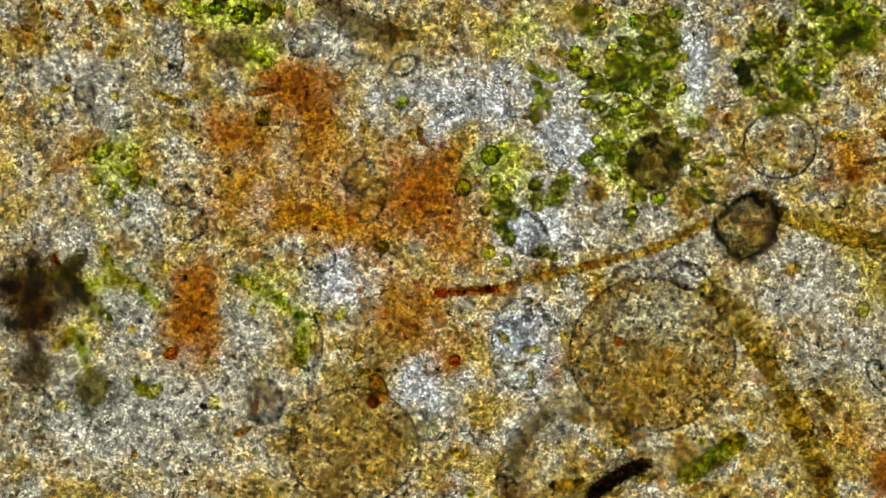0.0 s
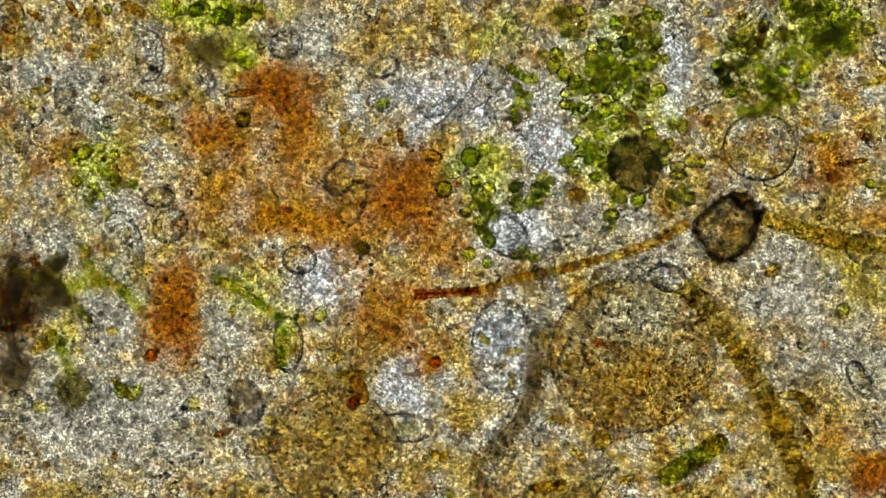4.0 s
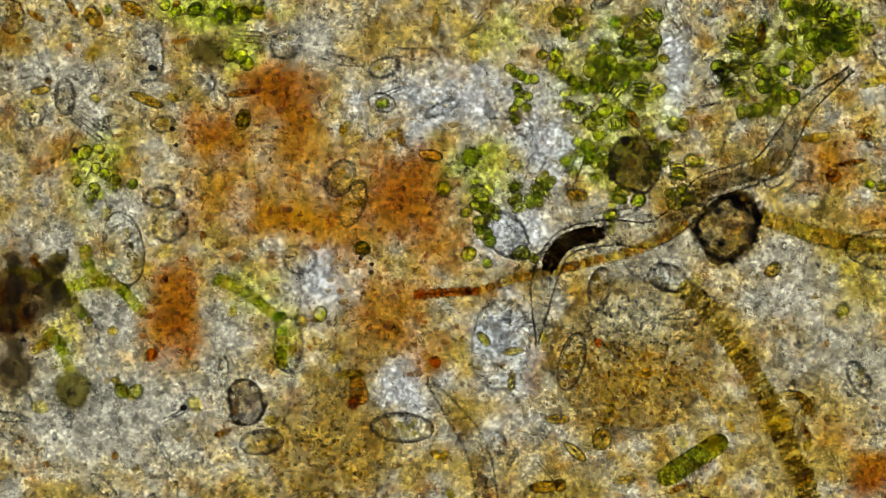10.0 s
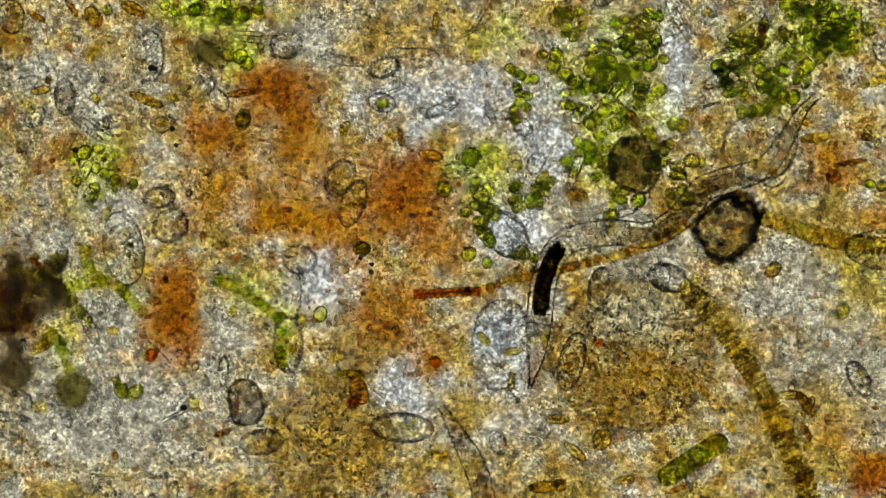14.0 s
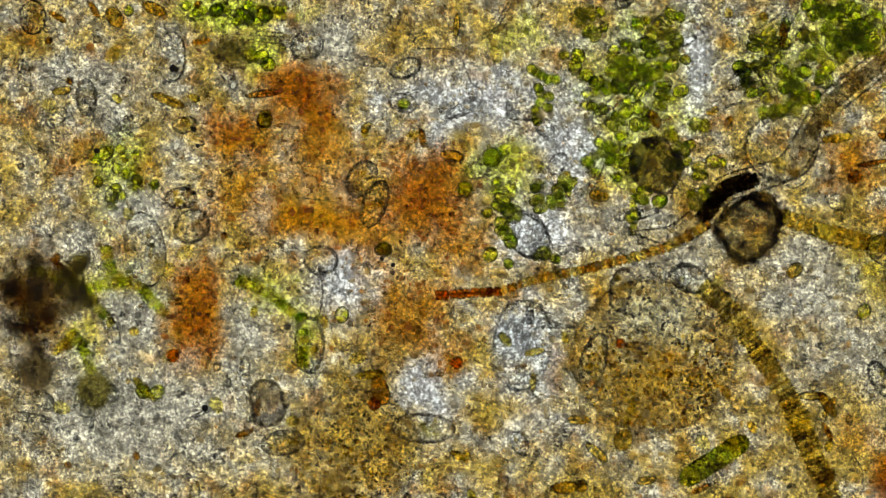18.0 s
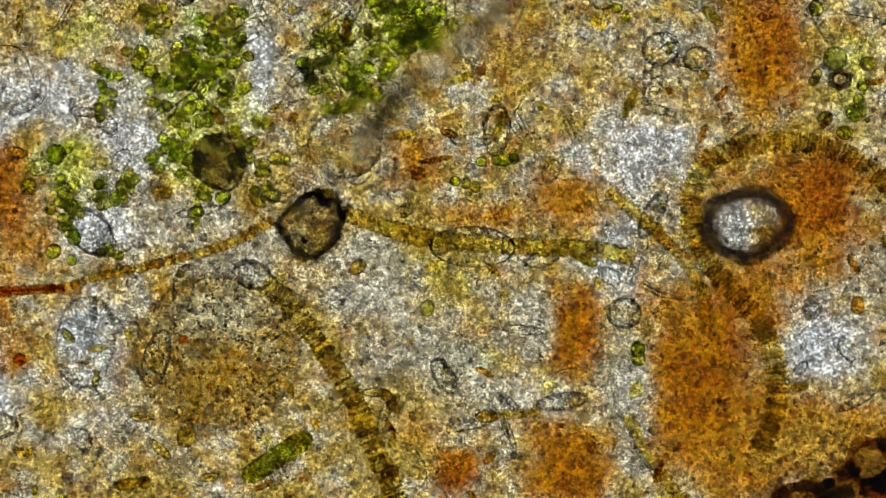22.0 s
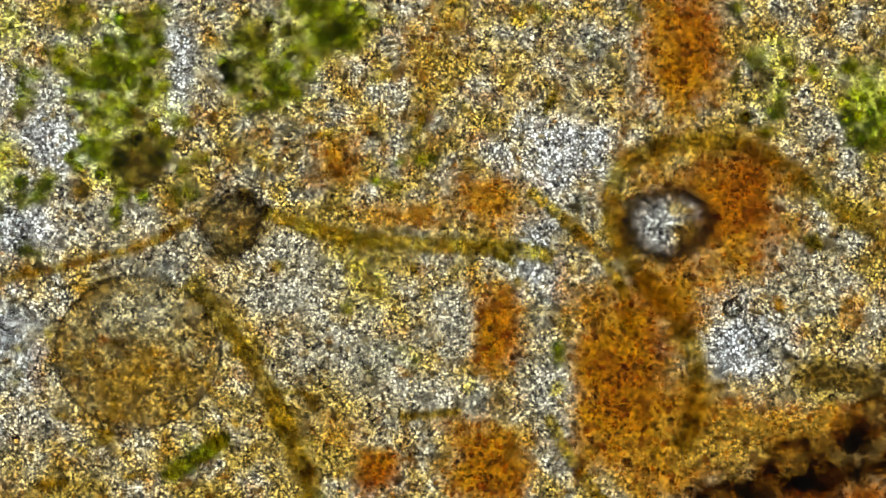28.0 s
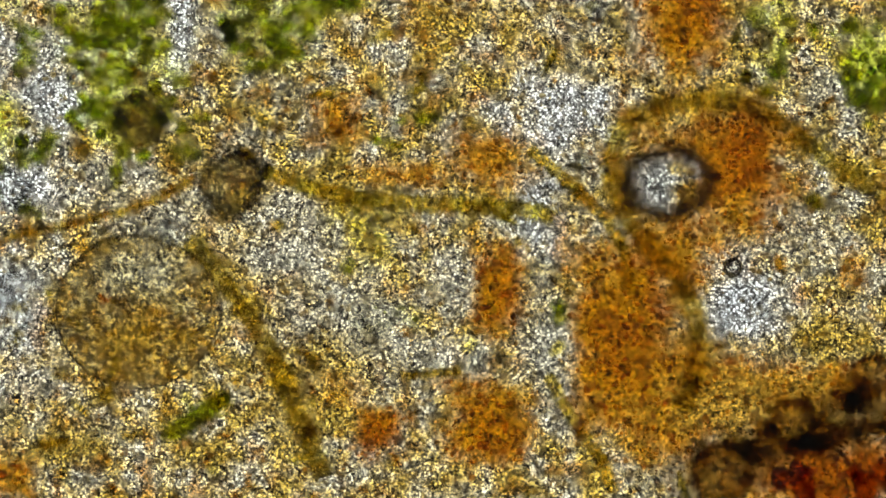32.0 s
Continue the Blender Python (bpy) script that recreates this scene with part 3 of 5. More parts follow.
# ---- single algal cells: two lobes in one wall, some with a dark plastid ----
def cell_kind(rx, ry, seed, lobes):
    proto = thing("algal_cell", Matrix.Identity(4), "yellow-green algal cell of two granular lobes on sediment", "algal cell", "green algal cells")
    if lobes == 2:
        for side in (-1, 1):
            bm = blob(rx * 0.56, ry, ry * 0.8, 0.12, 60, 12, 8, seed + side)
            bmesh.ops.translate(bm, verts=bm.verts, vec=(side * rx * 0.5 / 1000, 0, 0))
            part("lobe", bm, CELL, proto)
            # dark hoop paints the outline that refraction gives the wall
            bm = hoop(rx * 0.55, ry * 0.98, 1.0, 20, 0, 0.08, seed)
            bmesh.ops.translate(bm, verts=bm.verts, vec=(side * rx * 0.5 / 1000, 0, 0))
            part("wall", bm, CELL_RIM, proto, "dark green hoop drawn as the cell wall's outline")
            for off, long in ((0.3, 0.66), (0.72, 0.6)):
                bm = blob(rx * 0.1, ry * long, ry * 0.16, 0.35, 90, 8, 8, seed + side * 3 + off)
                bmesh.ops.translate(bm, verts=bm.verts, vec=(side * rx * off / 1000, 0, ry * 0.62 / 1000))
                part("chloroplast", bm, CELL_RIM, proto, "dark green bar of chloroplast")
            # a clear bead on each lobe stands in for its bright glint
            bm = blob(ry * 0.3, ry * 0.26, ry * 0.22, 0.1, 60, 8, 6, seed)
            bmesh.ops.translate(bm, verts=bm.verts, vec=(side * rx * 0.35 / 1000, side * ry * 0.45 / 1000, ry * 0.7 / 1000))
            part("oil_drop", bm, GLINT, proto, "bright clear bead added as a glint")
        bm = hoop(ry * 0.9, ry * 0.72, 1.1, 18)
        bmesh.ops.rotate(bm, verts=bm.verts, cent=(0, 0, 0), matrix=Matrix.Rotation(math.pi / 2, 3, "Y"))
        part("isthmus", bm, PLASTID, proto)
    else:
        part("lobe", blob(rx, ry, ry * 0.85, 0.1, 60, 14, 9, seed), CELL, proto)
        # same painted dark outline for a single lobe
        part("wall", hoop(rx * 0.98, ry * 0.98, 1.0, 26, 0, 0.08, seed), CELL_RIM, proto, "dark green hoop drawn as the cell wall's outline")
        for k in range(2):
            a = seed + k * 2.1
            bm = blob(rx * 0.36, ry * 0.34, ry * 0.3, 0.3, 90, 8, 6, seed + k)
            bmesh.ops.translate(bm, verts=bm.verts, vec=(math.cos(a) * rx * 0.45 / 1000, math.sin(a) * ry * 0.42 / 1000, ry * 0.55 / 1000))
            part("chloroplast", bm, PLASTID, proto)
    return proto


CELL_KINDS = [cell_kind(17.5, 13, 0.3, 2), cell_kind(16, 14.5, 1.7, 2), cell_kind(14.5, 12, 2.9, 1), cell_kind(9.5, 8.5, 4.1, 1)]
# the four patterns are cells themselves, the rest are copies
for proto, (x, y, turn) in zip(CELL_KINDS, ((1095, 219, 5), (1135, 160, 80), (1167, 160, 20), (1105, 35, 0))):
    proto.matrix_basis = lie(x, y, 47, turn)

RIGHT_CELLS = [(1310, 115), (1345, 125), (1385, 125), (1366, 136), (1428, 116), (1420, 140), (1408, 98), (1328, 85), (1395, 65), (1440, 20), (1430, 55), (1470, 60),
               (1490, 75), (1503, 88), (1455, 95), (1350, 152), (1368, 155), (1385, 172), (1404, 172), (1320, 198), (1341, 195), (1365, 190), (1475, 30), (1500, 40)]
RIGHT_CELLS_B = [(1458, 42), (1393, 8), (1408, 22), (1300, 75), (1280, 135), (1290, 155), (1272, 118), (1350, 75), (1505, 60), (1455, 70), (1440, 80), (1485, 50), (1415, 5), (1460, 10), (1325, 65)]
MID_CELLS = [(1200, 220), (1045, 125), (1065, 128), (1080, 110), (1055, 108), (1115, 62), (1113, 86), (1130, 100), (1150, 90), (1140, 60), (1160, 72), (1150, 115),
             (1125, 130), (1175, 105), (1050, 215), (1070, 197), (1060, 240), (1040, 260), (1050, 282), (1075, 292), (1100, 130), (1000, 25), (1010, 57), (988, 32)]
MID_CELLS_B = [(1025, 20), (1030, 47), (985, 98), (980, 115), (1000, 132), (1012, 143), (1030, 192), (1010, 188), (1022, 250), (1168, 262), (1155, 290), (1177, 285),
               (1225, 285), (1240, 288), (1200, 302), (1150, 240), (1145, 30), (1165, 30), (1090, 190), (1088, 160), (1060, 152), (1110, 150), (1035, 155), (1185, 255)]
LOW_CELLS = [(966, 320), (956, 337), (945, 355), (910, 332), (916, 360), (825, 376), (861, 370), (848, 358), (870, 378), (850, 395), (857, 413), (866, 426), (847, 407),
             (830, 450), (862, 466), (1130, 355), (1196, 356), (1207, 334), (1217, 352), (1186, 343), (925, 447), (945, 457), (914, 452), (1082, 382), (1100, 345)]
CHAIN_CELLS = [(903, 122), (912, 128), (922, 134), (932, 140), (915, 155), (920, 166), (918, 180), (910, 195), (912, 212), (931, 190), (933, 171), (960, 97), (945, 140)]
LEFT_CELLS = [(135, 320), (160, 346), (185, 308), (168, 332), (150, 270), (175, 264), (205, 318), (235, 326), (170, 298), (345, 18), (312, 20), (292, 10), (430, 25),
              (456, 18), (425, 100), (436, 112), (405, 97), (642, 440), (215, 692), (240, 693), (567, 556), (430, 212), (190, 18), (400, 8)]
FAR_CELLS = [(1587, 291), (1614, 289), (1630, 288), (1645, 286), (1540, 326), (1560, 330), (1576, 336), (1826, 20), (1842, 37), (1864, 623), (1864, 639), (2313, 131),
             (2271, 118), (2261, 158), (2386, 124), (2406, 141), (2418, 156), (2376, 128), (2181, 136), (2176, 148), (2254, 181), (2436, 86), (2428, 116), (2406, 256)]
FAR_CELLS_B = [(2428, 258), (2388, 256), (2420, 228), (1491, 551), (2316, 440), (2180, 20), (2250, 205), (2195, 215), (2230, 240), (2440, 190), (2450, 215), (2410, 300)]


def lay_cells():
    rng = random.Random(3)
    for cells, z, kinds in ((RIGHT_CELLS, 54, (0, 1, 2)), (RIGHT_CELLS_B, 46, (0, 1, 2)), (MID_CELLS, 54, (0, 1, 2, 3)), (MID_CELLS_B, 46, (1, 2, 3)),
                            (LOW_CELLS, 50, (1, 2, 3)), (CHAIN_CELLS, 52, (3,)), (LEFT_CELLS, 50, (2, 3)), (FAR_CELLS, 50, (2, 3)), (FAR_CELLS_B, 44, (1, 2, 3))):
        for x, y in cells:
            k = rng.choice(kinds)
            copy_thing(CELL_KINDS[k], lie(x, y, z + 1 + rng.uniform(-4, 6), rng.uniform(0, 180)))
    # deeper cells under the clusters
    for cx, cy, rx, ry, count in ((1090, 150, 100, 120, 36), (1350, 110, 80, 70, 20), (1470, 40, 70, 45, 14), (870, 320, 60, 60, 8), (380, 22, 90, 26, 16), (170, 310, 50, 55, 8), (2410, 200, 50, 70, 14), (1050, 290, 50, 40, 10)):
        for _ in range(count):
            a, d = rng.uniform(0, math.tau), math.sqrt(rng.random())
            copy_thing(CELL_KINDS[rng.choice((2, 3))], lie(cx + rx * d * math.cos(a), cy + ry * d * math.sin(a), rng.uniform(31, 44), rng.uniform(0, 180)))


lay_cells()


def round_cell(name, x, y, z, r, label, skin, spots):
    ob = thing(name, lie(x, y, z), label, "algal cell")
    part("wall", blob(r, r, r * 0.9, 0.04, 30, 24, 14, r), skin, ob)
    part("rim", hoop(r * 0.95, r * 0.95, r * 0.12, 36), CELL_RIM, ob, "dark green rim of the wall")
    for k in range(spots):
        a = k * 2.4
        d = r * 0.62 * math.sqrt((k + 0.5) / spots)
        bm = blob(r * 0.2, r * 0.2, r * 0.16, 0.3, 80, 8, 6, k)
        bmesh.ops.translate(bm, verts=bm.verts, vec=(d * math.cos(a) / 1000, d * math.sin(a) / 1000, r * 0.78 / 1000))
        part("chloroplast", bm, CELL if k % 2 else PLASTID, ob)


round_cell("spherical_alga", 2213, 109, 56, 21, "round bright green algal sphere with a dark rim", CELL, 8)
round_cell("spherical_alga", 785, 335, 40, 15, "round glowing yellow-green algal sphere in debris", CELL, 3)
round_cell("oval_alga", 833, 278, 44, 17, "smooth dark green oval algal cell", DARKGREEN, 3)


# ---- clear diatoms: an oval silica box with a fine rim, a mid line and some contents ----
def diatom(x, y, length, width, turn, z=48.0, contents=0, filled=None, label="clear glassy oval diatom shell lying on sediment", fill=None):
    ob = thing("diatom", lie(x, y, 46 + (z - 40) * 0.6, turn), label, "diatom", "diatoms")
    a, b = length / 2, width / 2
    if filled is None:
        bm = blob(a, b, min(b, 16) * 0.55, 0.0, 30, 28, 10)
        part("valve", bm, SILICA, ob)
    else:
        part("valve", blob(a, b, min(b, 16) * 0.6, 0.05, 50, 20, 10, x), filled, ob)
        if length > 24:
            bm = blob(a * 0.8, b * 0.12, 2.0, 0.0, 30, 10, 6)
            bmesh.ops.translate(bm, verts=bm.verts, vec=(0, 0, min(b, 16) * 0.58 / 1000))
            part("raphe", bm, SEAM, ob, "dark raphe line")
    part("girdle", hoop(a, b, 0.8 if length > 125 else 1.35 if z > 51 else 1.2 if z > 41 else 1.1, 44, 0.0, 0.03, x), SEAM, ob, "thin dark girdle line")
    if filled is None and 50 < length < 125:
        part("inner_line", hoop(a - 4.5, b - 4.0, 0.8, 40, 2.0, 0.03, y), SEAM, ob)
    rng = random.Random(int(x * 7 + y))
    for k in range(contents):
        r = rng.uniform(3, 6.5)
        bm = blob(r * 1.3, r, r * 0.7, 0.4, 60, 8, 6, k + x)
        u, v = rng.uniform(-0.55, 0.55) * a, rng.uniform(-0.5, 0.5) * b
        bmesh.ops.translate(bm, verts=bm.verts, vec=(u / 1000, v / 1000, (min(b, 16) * 0.55 + 1) / 1000))
        part("plastid", bm, fill or OLIVE, ob)
    return ob


for row in ((115, 172, 66, 36, 95, 50, 0), (219, 440, 132, 72, -80, 50, 3), (282, 350, 56, 38, 5, 46, 3), (302, 400, 66, 56, 40, 44, 2), (602, 316, 70, 50, 60, 50, 2),
            (625, 360, 86, 44, 70, 48, 3), (676, 182, 48, 33, -15, 52, 0), (463, 783, 78, 44, 6, 54, 3), (712, 757, 112, 52, -3, 54, 7), (1060, 512, 78, 38, 80, 56, 4),
            (1012, 640, 104, 44, 75, 52, 3), (895, 415, 92, 70, -50, 50, 0), (1182, 492, 72, 50, -20, 46, 1), (782, 192, 68, 20, 25, 50, 0), (530, 460, 60, 52, 0, 40, 0),
            (1614, 236, 92, 46, 85, 50, 3), (1571, 442, 150, 72, -2, 48, 8), (1692, 466, 62, 24, 12, 52, 0), (1890, 385, 92, 34, 62, 52, 1), (1730, 716, 92, 30, 8, 46, 1),
            (1520, 670, 70, 34, -60, 44, 2), (2330, 325, 50, 46, 0, 46, 2), (1905, 92, 66, 60, 20, 40, 3), (680, 120, 56, 34, 20, 42, 1), (505, 80, 60, 50, 20, 42, 1),
            (265, 100, 50, 90, 0, 40, 0), (510, 610, 52, 100, 0, 40, 1), (1970, 110, 50, 44, 0, 40, 0), (1840, 560, 60, 54, 0, 40, 0), (1300, 100, 60, 40, 30, 40, 2),
            (1345, 260, 130, 120, 0, 38, 0), (20, 30, 46, 60, 0, 44, 1)):
    diatom(*row)
diatom(676, 183, 22, 18, 10, 56, 0, CELL, "small oval green diatom body inside a clear shell")
for row in ((260, 177, 62, 16, -22, 54), (1022, 346, 36, 20, -10, 54), (1368, 478, 32, 22, 40, 52), (762, 275, 42, 18, -10, 52), (1065, 778, 38, 32, 60, 52),
            (235, 15, 44, 20, -25, 50), (165, 30, 40, 26, -55, 50), (72, 160, 34, 14, 10, 52), (1426, 715, 52, 18, -55, 50), (962, 862, 50, 20, 5, 54), (992, 860, 22, 18, 80, 54),
            (908, 622, 36, 12, 12, 56), (905, 676, 34, 11, 85, 56), (1018, 800, 48, 16, -40, 52), (986, 742, 42, 16, 0, 52), (1596, 742, 38, 20, 0, 52), (770, 45, 46, 10, 85, 48),
            (1425, 845, 36, 26, 50, 50), (1400, 700, 46, 14, 0, 46), (1105, 850, 34, 14, 10, 46), (2150, 690, 30, 16, 10, 50), (1430, 720, 40, 14, 60, 50), (610, 225, 22, 14, 50, 50)):
    diatom(*row, 0, GOLD, "golden brown boat-shaped diatom with a dark mid line")
for row in ((1120, 210, 36, 17, -60, 56), (1348, 60, 46, 14, 85, 54), (1475, 312, 26, 22, 20, 50), (635, 690, 30, 54, 20, 46), (430, 165, 70, 12, 8, 46), (1505, 288, 60, 8, 10, 46), (1530, 242, 30, 12, -20, 46)):
    diatom(*row, 0, AMBER, "dark amber boat-shaped diatom lying on sediment")
for row in ((856, 600, 30, 14, -50, 56), (1996, 34, 46, 18, -45, 56), (430, 212, 36, 26, 80, 50), (640, 440, 30, 20, 10, 50), (2315, 435, 30, 40, 60, 44)):
    diatom(*row, 0, OLIVE, "small green boat-shaped diatom with a pale rim")


# ---- clear rods: needle diatoms and empty sheaths seen as bright double lines ----
def rod(x, y, length, width, turn, z=50.0):
    ob = thing("needle_diatom", lie(x, y, z, turn), "clear needle-shaped diatom with dark edges", "diatom", "needle diatoms")
    part("valve", blob(length / 2, width / 2, width * 0.4, 0.0, 30, 20, 8), SILICA, ob)
    for side in (-1, 1):
        bm = blob(length * 0.47, 1.2, 1.2, 0.0, 30, 6, 8)
        bmesh.ops.translate(bm, verts=bm.verts, vec=(0, side * width * 0.42 / 1000, width * 0.2 / 1000))
        part("edge", bm, SEAM, ob)


for row in ((440, 60, 62, 9, -3), (440, 72, 60, 8, -6), (150, 226, 100, 10, -38), (170, 220, 80, 8, -35), (190, 60, 70, 9, -12), (230, 85, 50, 8, 45), (120, 262, 60, 9, 60),
            (1352, 35, 46, 11, -75), (1862, 466, 92, 15, 66), (1626, 715, 40, 10, -60), (1642, 720, 40, 10, -50), (1638, 775, 62, 10, -70), (1628, 760, 50, 8, -75), (1675, 70, 60, 8, 60),
            (1660, 230, 70, 9, -62), (1680, 240, 70, 9, -62), (1745, 240, 62, 9, -65), (1752, 232, 62, 8, -65), (580, 330, 70, 6, -30), (850, 30, 80, 8, 60), (835, 55, 60, 7, 30),
            (870, 200, 60, 5, -65), (905, 815, 60, 6, 60), (965, 830, 70, 7, -50), (1050, 860, 50, 7, 70), (1195, 830, 90, 5, -65), (1235, 830, 80, 5, -65), (1215, 850, 60, 5, -65),
            (595, 130, 60, 7, -45), (700, 160, 50, 6, 20), (160, 680, 70, 5, -55), (310, 735, 60, 7, 25), (285, 790, 70, 8, -60), (2170, 460, 70, 5, 40), (2050, 236, 50, 4, 35),
            (1250, 520, 90, 5, -40), (1780, 800, 60, 6, -60), (1500, 690, 60, 8, -55), (1530, 660, 60, 8, -55), (640, 250, 60, 6, 25), (1875, 820, 70, 8, -55), (90, 470, 60, 6, -40),
            (1240, 190, 60, 4, 15), (1890, 520, 50, 8, -30), (1400, 330, 90, 5, 30)):
    rod(*row, 50 + (row[0] * 7 % 9))


# ---- segmented filaments ----
def filament(pts, radius, gap, z, skins, label, taper=1.0, sheath=None, septa=False):
    first = pts[0]
    ob = thing("algal_filament", Matrix.Identity(4), label, "filament", "segmented filaments")
    row = line_points(pts, gap)
    meshes = []
    for i, skin in enumerate(skins):
        bm = bmesh.new()
        bmesh.ops.create_cone(bm, cap_ends=True, segments=12, radius1=radius / 1000, radius2=radius / 1000, depth=gap * 0.92 / 1000)
        bmesh.ops.bevel(bm, geom=[e for e in bm.edges if len(e.link_faces) == 2 and any(len(f.verts) > 4 for f in e.link_faces)], offset=min(gap * 0.14, radius * 0.2) / 1000, segments=1, affect="EDGES")
        bmesh.ops.rotate(bm, verts=bm.verts, cent=(0, 0, 0), matrix=Matrix.Rotation(math.pi / 2, 3, "Y"))
        meshes.append(mesh_of("segment", bm, skin))
    rng = random.Random(int(first[0]))
    for i, (p, d) in enumerate(row):
        k = 1 + (taper - 1) * i / max(1, len(row) - 1)
        m = lie(p.x + rng.uniform(-1, 1), p.y + rng.uniform(-1, 1), z + rng.uniform(-1.5, 1.5), math.degrees(math.atan2(-d.y, d.x)) + rng.uniform(-5, 5))
        s = k * (rng.uniform(0.86, 1.1) if septa else rng.uniform(0.94, 1.05))
        share("segment", rng.choice(meshes), ob, m @ Matrix.Diagonal((rng.uniform(0.85, 1.0) if septa else rng.uniform(0.8, 1.12), s, s, 1)))
        if septa and rng.random() < 0.9:
            if i == 0 or septa is True:
                bm = bmesh.new()
                bmesh.ops.create_cone(bm, cap_ends=True, segments=12, radius1=radius * 0.98 / 1000, radius2=radius * 0.98 / 1000, depth=gap * 0.26 / 1000)
                bmesh.ops.rotate(bm, verts=bm.verts, cent=(0, 0, 0), matrix=Matrix.Rotation(math.pi / 2, 3, "Y"))
                septa = mesh_of("septum", bm, SEPTUM)
            share("septum", septa, ob, m @ Matrix.Translation((gap * 0.5 / 1000, 0, 0)) @ Matrix.Diagonal((rng.uniform(0.6, 1.5), s, s, 1)))
    if sheath:
        part("core", tube(pts, radius * 0.2, radius * 0.2 * taper, z, 8), sheath, ob)


filament([(848, 515), (900, 497), (960, 484), (1000, 475), (1100, 450), (1160, 428), (1215, 396)], 8, 9, 50, [GOLD, AMBER, GOLD], "thin golden brown segmented filament across sediment", 1.25)
filament([(738, 522), (790, 518), (846, 515)], 9, 13, 50, [RUST], "short rust-red end of a thin filament", 0.9, RUST)
filament([(1205, 508), (1250, 545), (1290, 600), (1330, 660), (1365, 720), (1390, 780), (1420, 850), (1445, 920)], 19, 7, 52, [FROND], "thick golden brown banded filament of disc cells", 1.1, None, True)
filament([(2440, 425), (2376, 391), (2296, 326), (2226, 276), (2126, 256), (2046, 266), (1986, 296), (1961, 346), (1961, 406), (1986, 466), (2036, 526), (2081, 576), (2106, 646), (2108, 726), (2080, 806)],
         18, 7, 52, [FROND], "long curved olive gold banded filament of disc cells", 1.1, None, True)
filament([(1816, 346), (1886, 406), (1946, 466), (1981, 526), (1986, 590)], 12, 14, 42, [GOLD, OLIVE], "faint golden filament of long cells", 1.0)
filament([(1350, 385), (1446, 416), (1526, 431), (1656, 441), (1776, 446), (1856, 461)], 16, 15, 48, [GOLD, OLIVE], "pale golden filament of square cells", 1.0)
filament([(1846, 746), (1886, 816), (1936, 886), (1960, 950)], 12, 12, 42, [OLIVE, GOLD], "faint olive filament of long cells", 1.0)
filament([(1080, 410), (1085, 385), (1083, 355), (1086, 335)], 7, 8, 46, [CELL], "short upright chain of yellow-green cells", 1.0)
filament([(1690, 735), (1600, 742)], 9, 7, 44, [GOLD], "stack of flat golden diatom frustules", 1.0)

GREEN_ARMS = [[(20, 480), (70, 490), (110, 512), (135, 545), (150, 560)], [(110, 512), (160, 500), (205, 505), (255, 555)], [(90, 590), (112, 620), (125, 660)],
              [(150, 440), (160, 480), (190, 500)], [(385, 495), (430, 515), (470, 545), (500, 570)], [(495, 560), (500, 600), (498, 650)]]
for i, pts in enumerate(GREEN_ARMS):
    filament(pts, 12.5, 14, 62, [CELL, DARKGREEN, CELL, OLIVE], "blurred yellow-green branching algal thread", 0.8)


# ---- the green rod crossed by dark needles ----
def striped_rod(x, y, z):
    ob = thing("striped_diatom", lie(x, y, z, 33), "dark green rod-shaped diatom crossed by black needles", "diatom")
    bm = blob(72, 19, 15, 0.0, 30, 30, 14, 2)
    for v in bm.verts:
        u = v.co.x / 0.072
        v.co.y *= (1 - abs(u) ** 7) ** 0.5 / max(0.05, math.sqrt(max(0.0, 1 - u * u))) if abs(u) < 0.999 else 1.0
    part("valve", bm, DARKGREEN, ob)
    for k in range(9):
        bm = blob(5, 5, 3, 0.4, 60, 8, 6, k)
        bmesh.ops.translate(bm, verts=bm.verts, vec=((-56 + k * 14) / 1000, (6 * math.sin(k * 2.2)) / 1000, 0.013))
        part("chloroplast", bm, CELL, ob)
    for dx, ln in ((-30, 56), (-18, 62), (-8, 60), (4, 58), (22, 50)):
        bm = blob(1.4, ln / 2, 1.2, 0.0, 30, 6, 8)
        bmesh.ops.rotate(bm, verts=bm.verts, cent=(0, 0, 0), matrix=Matrix.Rotation(radians(-9), 3, "Z"))
        bmesh.ops.translate(bm, verts=bm.verts, vec=(dx / 1000, -0.012, 0.016))
        part("needle", bm, BLACK, ob, "black needle")


striped_rod(1226, 814, 56)


